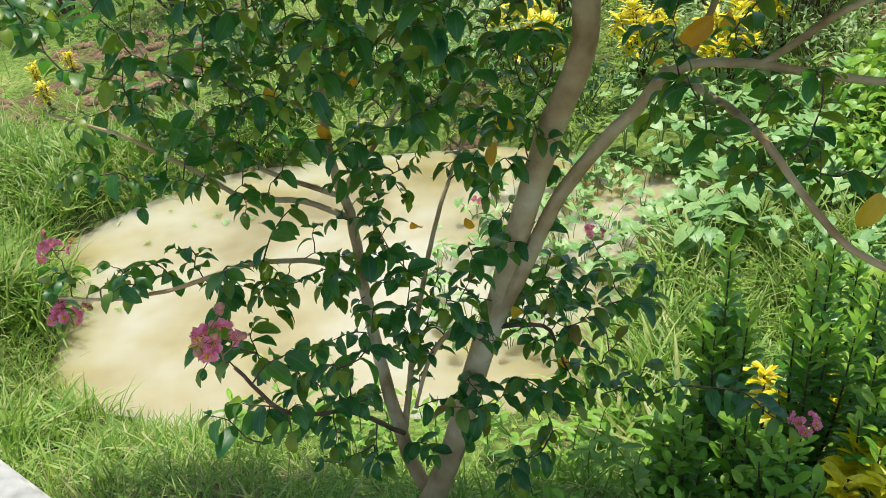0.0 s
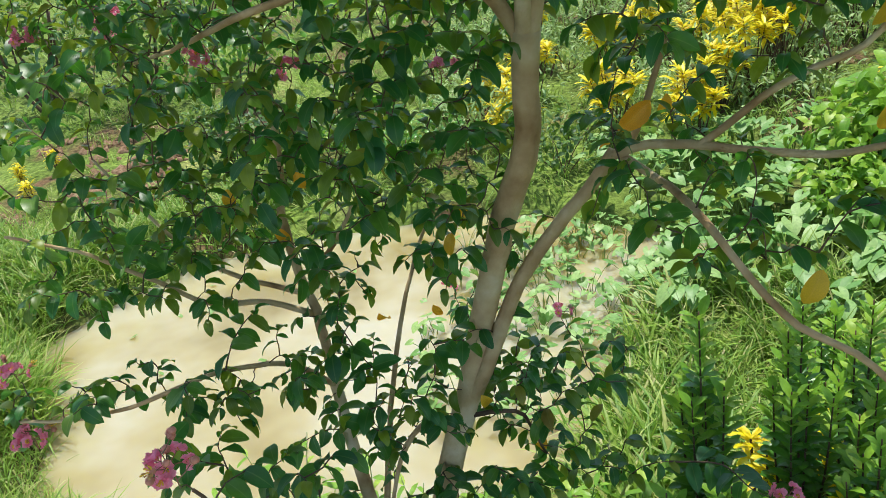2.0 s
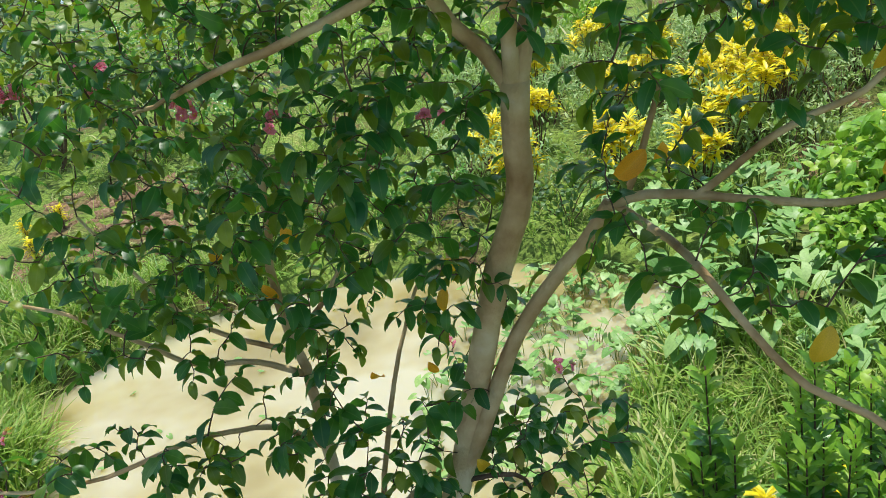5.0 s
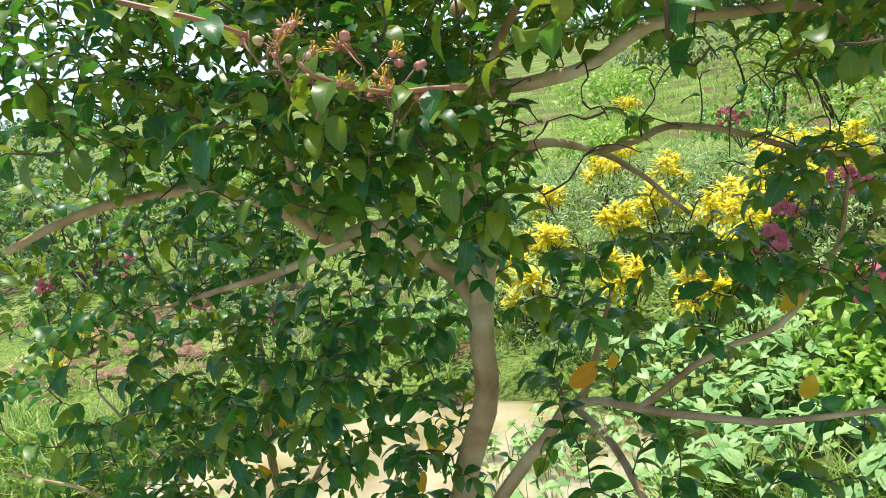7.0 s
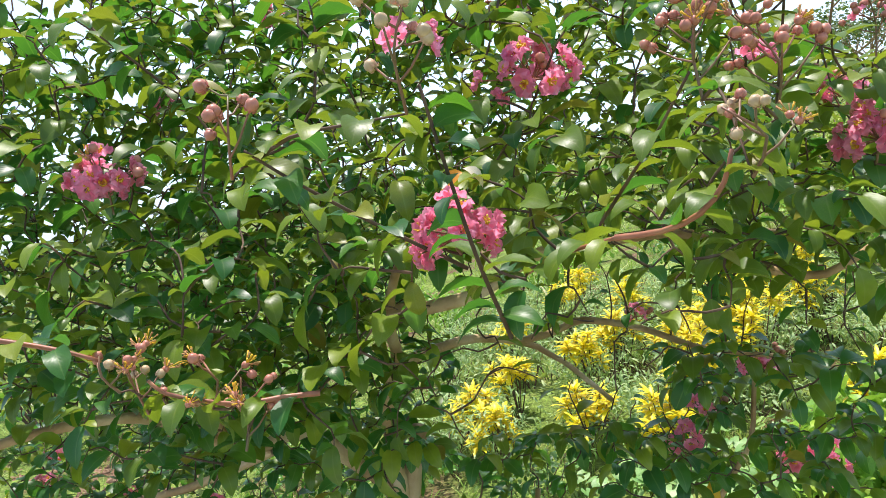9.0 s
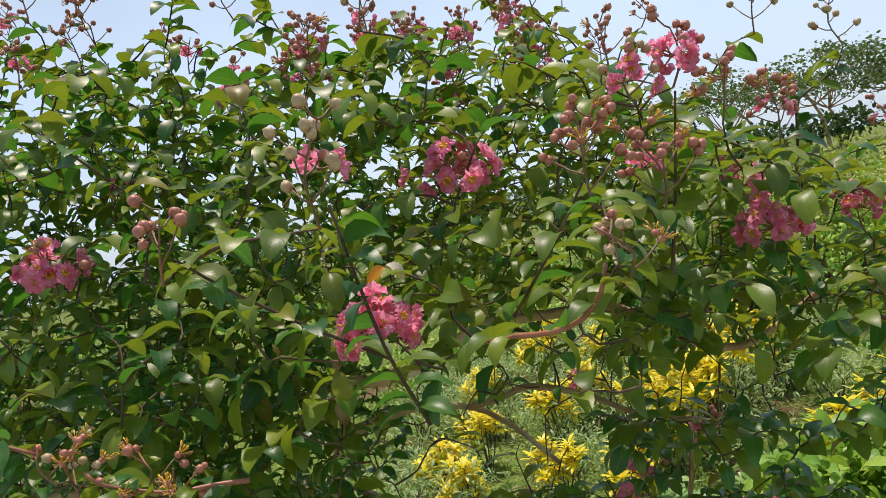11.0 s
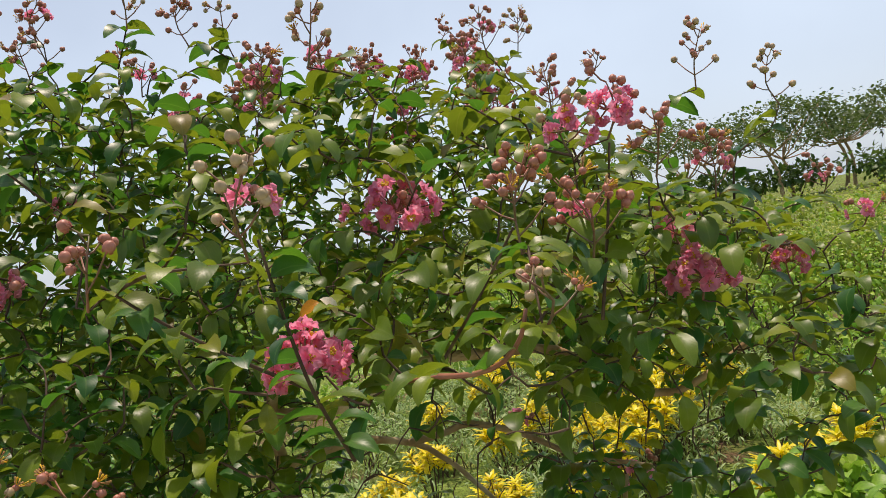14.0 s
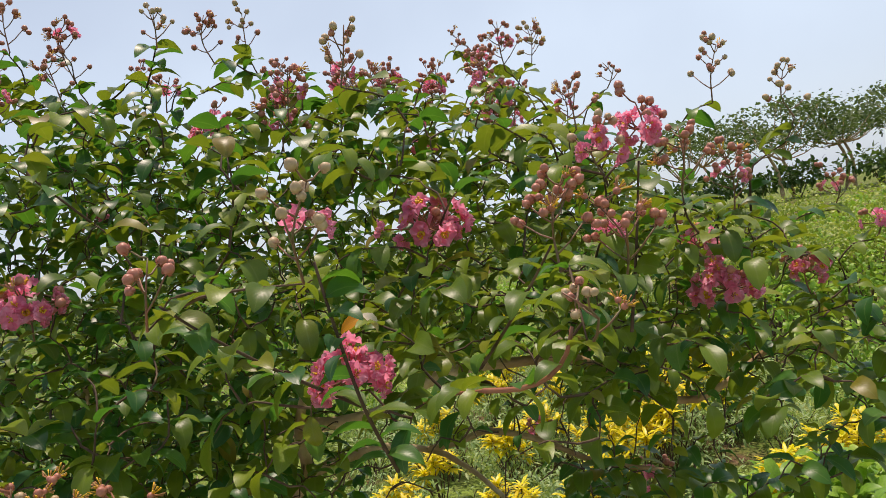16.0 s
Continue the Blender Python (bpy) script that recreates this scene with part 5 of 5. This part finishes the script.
SHRUBS += [(4.5, 13.6, 1.9, 1.5, M_HEDGE, 0.10, 900), (5.3, 12.8, 1.95, 1.5, M_HEDGE, 0.10, 900), (6.1, 13.4, 2.0, 1.6, M_HEDGE, 0.10, 900), (6.9, 13.0, 2.0, 1.6, M_HEDGE, 0.10, 900), (3.8, 14.4, 1.8, 1.6, M_HEDGE, 0.10, 800), (7.9, 14.0, 2.1, 1.8, M_HEDGE, 0.10, 900)]
SHRUBS += [(9.0, 25.0, 1.9, 3.2, M_HEDGE, 0.16, 600), (11.0, 26.5, 2.0, 3.2, M_HEDGE, 0.16, 600), (12.8, 25.5, 1.9, 3.2, M_HEDGE, 0.16, 600), (7.0, 26.0, 1.9, 3.2, M_HEDGE, 0.16, 600)]
SHRUBS += [(11.4, 14.6, 2.0, 2.6, M_HEDGE, 0.14, 700), (8.4, 16.4, 1.8, 2.6, M_HEDGE, 0.14, 600), (13.5, 17.0, 2.0, 2.8, M_HEDGE, 0.15, 600), (-9.0, 19.0, 1.7, 3.2, M_SHRUB, 0.17, 500), (-15.0, 19.0, 2.6, 3.6, M_DARKGREEN, 0.18, 700)]
SHRUBS += [(-4.0, 20.0, 1.2, 3.0, M_LIME, 0.17, 500), (1.5, 21.0, 1.1, 3.0, M_LIME, 0.17, 500), (6.0, 22.0, 1.3, 3.2, M_SHRUB, 0.17, 500), (12.0, 23.0, 1.6, 3.4, M_LIME, 0.18, 500), (3.5, 28.0, 1.3, 3.6, M_FARGREEN, 0.2, 500), (-7.0, 30.0, 1.5, 4.0, M_FARGREEN, 0.22, 500)]
for x, y, h, w, m, lf, c in SHRUBS:
    lab = {"hedge_leaf": "rounded yellow-green shrub of the hedge behind the meadow", "lime_leaf": "rounded shrub with light yellow-green leaves", "shrub_leaf": "leafy mid-green garden shrub", "dark_foliage": "dense dark green bush behind the pond", "far_foliage": "hazy green bush in the far meadow"}[m.name]
    bush("garden_shrub", x, y, h, w, lf, c, m, lab, 7)

# pale feathery plants between the crotons
for k in range(96):
    x, y = rng.uniform(-0.8, 4.2), rng.uniform(6.6, 12.0)
    bush("feathery_shrub", x, y, rng.uniform(0.42, 0.72), rng.uniform(0.7, 1.1), 0.085, 210, M_FERN, "low feathery pale green shrub between the crotons", 5, "shrub", GRASS_LEAF, 5)

# ---------------------------------------------------------------- far trees


def far_tree(x, y, height, spread):
    """A tall tree with a bare trunk and flat spreading layers of leaves, with gaps between them."""
    z0 = land(x, y)
    root = tagged(new("far_tree"), "tall tree with a bare trunk and flat spreading crown", "tree", "row of far trees")
    root.location = (x, y, z0)
    fork = height * rng.uniform(0.35, 0.5)
    trunk = smooth_path([(0, 0, -0.3), (rng.normal() * 0.2, rng.normal() * 0.2, fork * 0.6), (rng.normal() * 0.3, rng.normal() * 0.3, fork)], 0.8)
    child("trunk", tubes("trunk", [(trunk, np.linspace(0.16, 0.10, len(trunk)))], [M_BARK], 8), root)
    items, places = [], []
    for k in range(11):
        a = 2.4 * k + rng.uniform(-0.4, 0.4)
        rr = spread * math.sqrt((k + 0.4) / 11)
        tip = np.array((math.cos(a) * rr, math.sin(a) * rr, height * rng.uniform(0.62, 0.97) - 0.12 * rr))
        p = smooth_path([trunk[-1], trunk[-1] * 0.5 + tip * 0.5 + np.array((0, 0, -0.4)), tip], 0.6)
        items.append((p, np.linspace(0.06, 0.02, len(p))))
        for j in range(110):
            o = tip + rng.normal(size=3) * np.array((0.85, 0.85, 0.33)) * spread / 4.0
            d = rng.normal(size=3) * np.array((1, 1, 0.35))
            places.append((o, frame_of(d, np.array((0, 0, 1.0)) + rng.normal(size=3) * 0.5, rng.uniform(0.2, 0.42))))
    child("branchwork", tubes("branchwork", items, [M_BARK], 5), root, "", "stuff")
    child("crown", blades("crown", COARSE, places, [M_FARGREEN], rng.integers(0, 3, len(places))), root, "", "stuff")


COARSE = [leaf_template(1.0, w, d, 0.2, 0.03, 4, 3, 0.1, 0.9, 60 + k) for k, (w, d) in enumerate([(0.6, 0.5), (0.7, 0.9), (0.5, 0.2)])]
for x, y, h, s in [(13.5, 64, 6.6, 3.4), (17.0, 60, 6.9, 3.6), (20.5, 65, 7.7, 3.8), (23.5, 59, 7.2, 3.6), (26.2, 64, 7.6, 3.8), (28.5, 60, 7.0, 3.6), (31.5, 65, 7.4, 3.8), (34.0, 60, 7.2, 3.6), (38.0, 64, 7.8, 4.0), (43.0, 60, 7.6, 4.0)]:
    far_tree(x, y, h, s)
for k in range(13):
    x = 11 + 3.6 * k
    bush("far_bush", x, 57 + rng.uniform(-2, 4), rng.uniform(2.0, 3.2), rng.uniform(4.5, 6.0), 0.5, 420, M_DARKGREEN, "dark green bush under the far trees", 5, "bush", COARSE, 6)
for k in range(13):
    x = -64 + 6.0 * k
    bush("far_bush", x, 66 + rng.uniform(-3, 6), rng.uniform(1.6, 2.8), rng.uniform(6.0, 8.0), 0.6, 420, M_FARGREEN, "hazy green bush on the far horizon", 5, "bush", COARSE, 6)
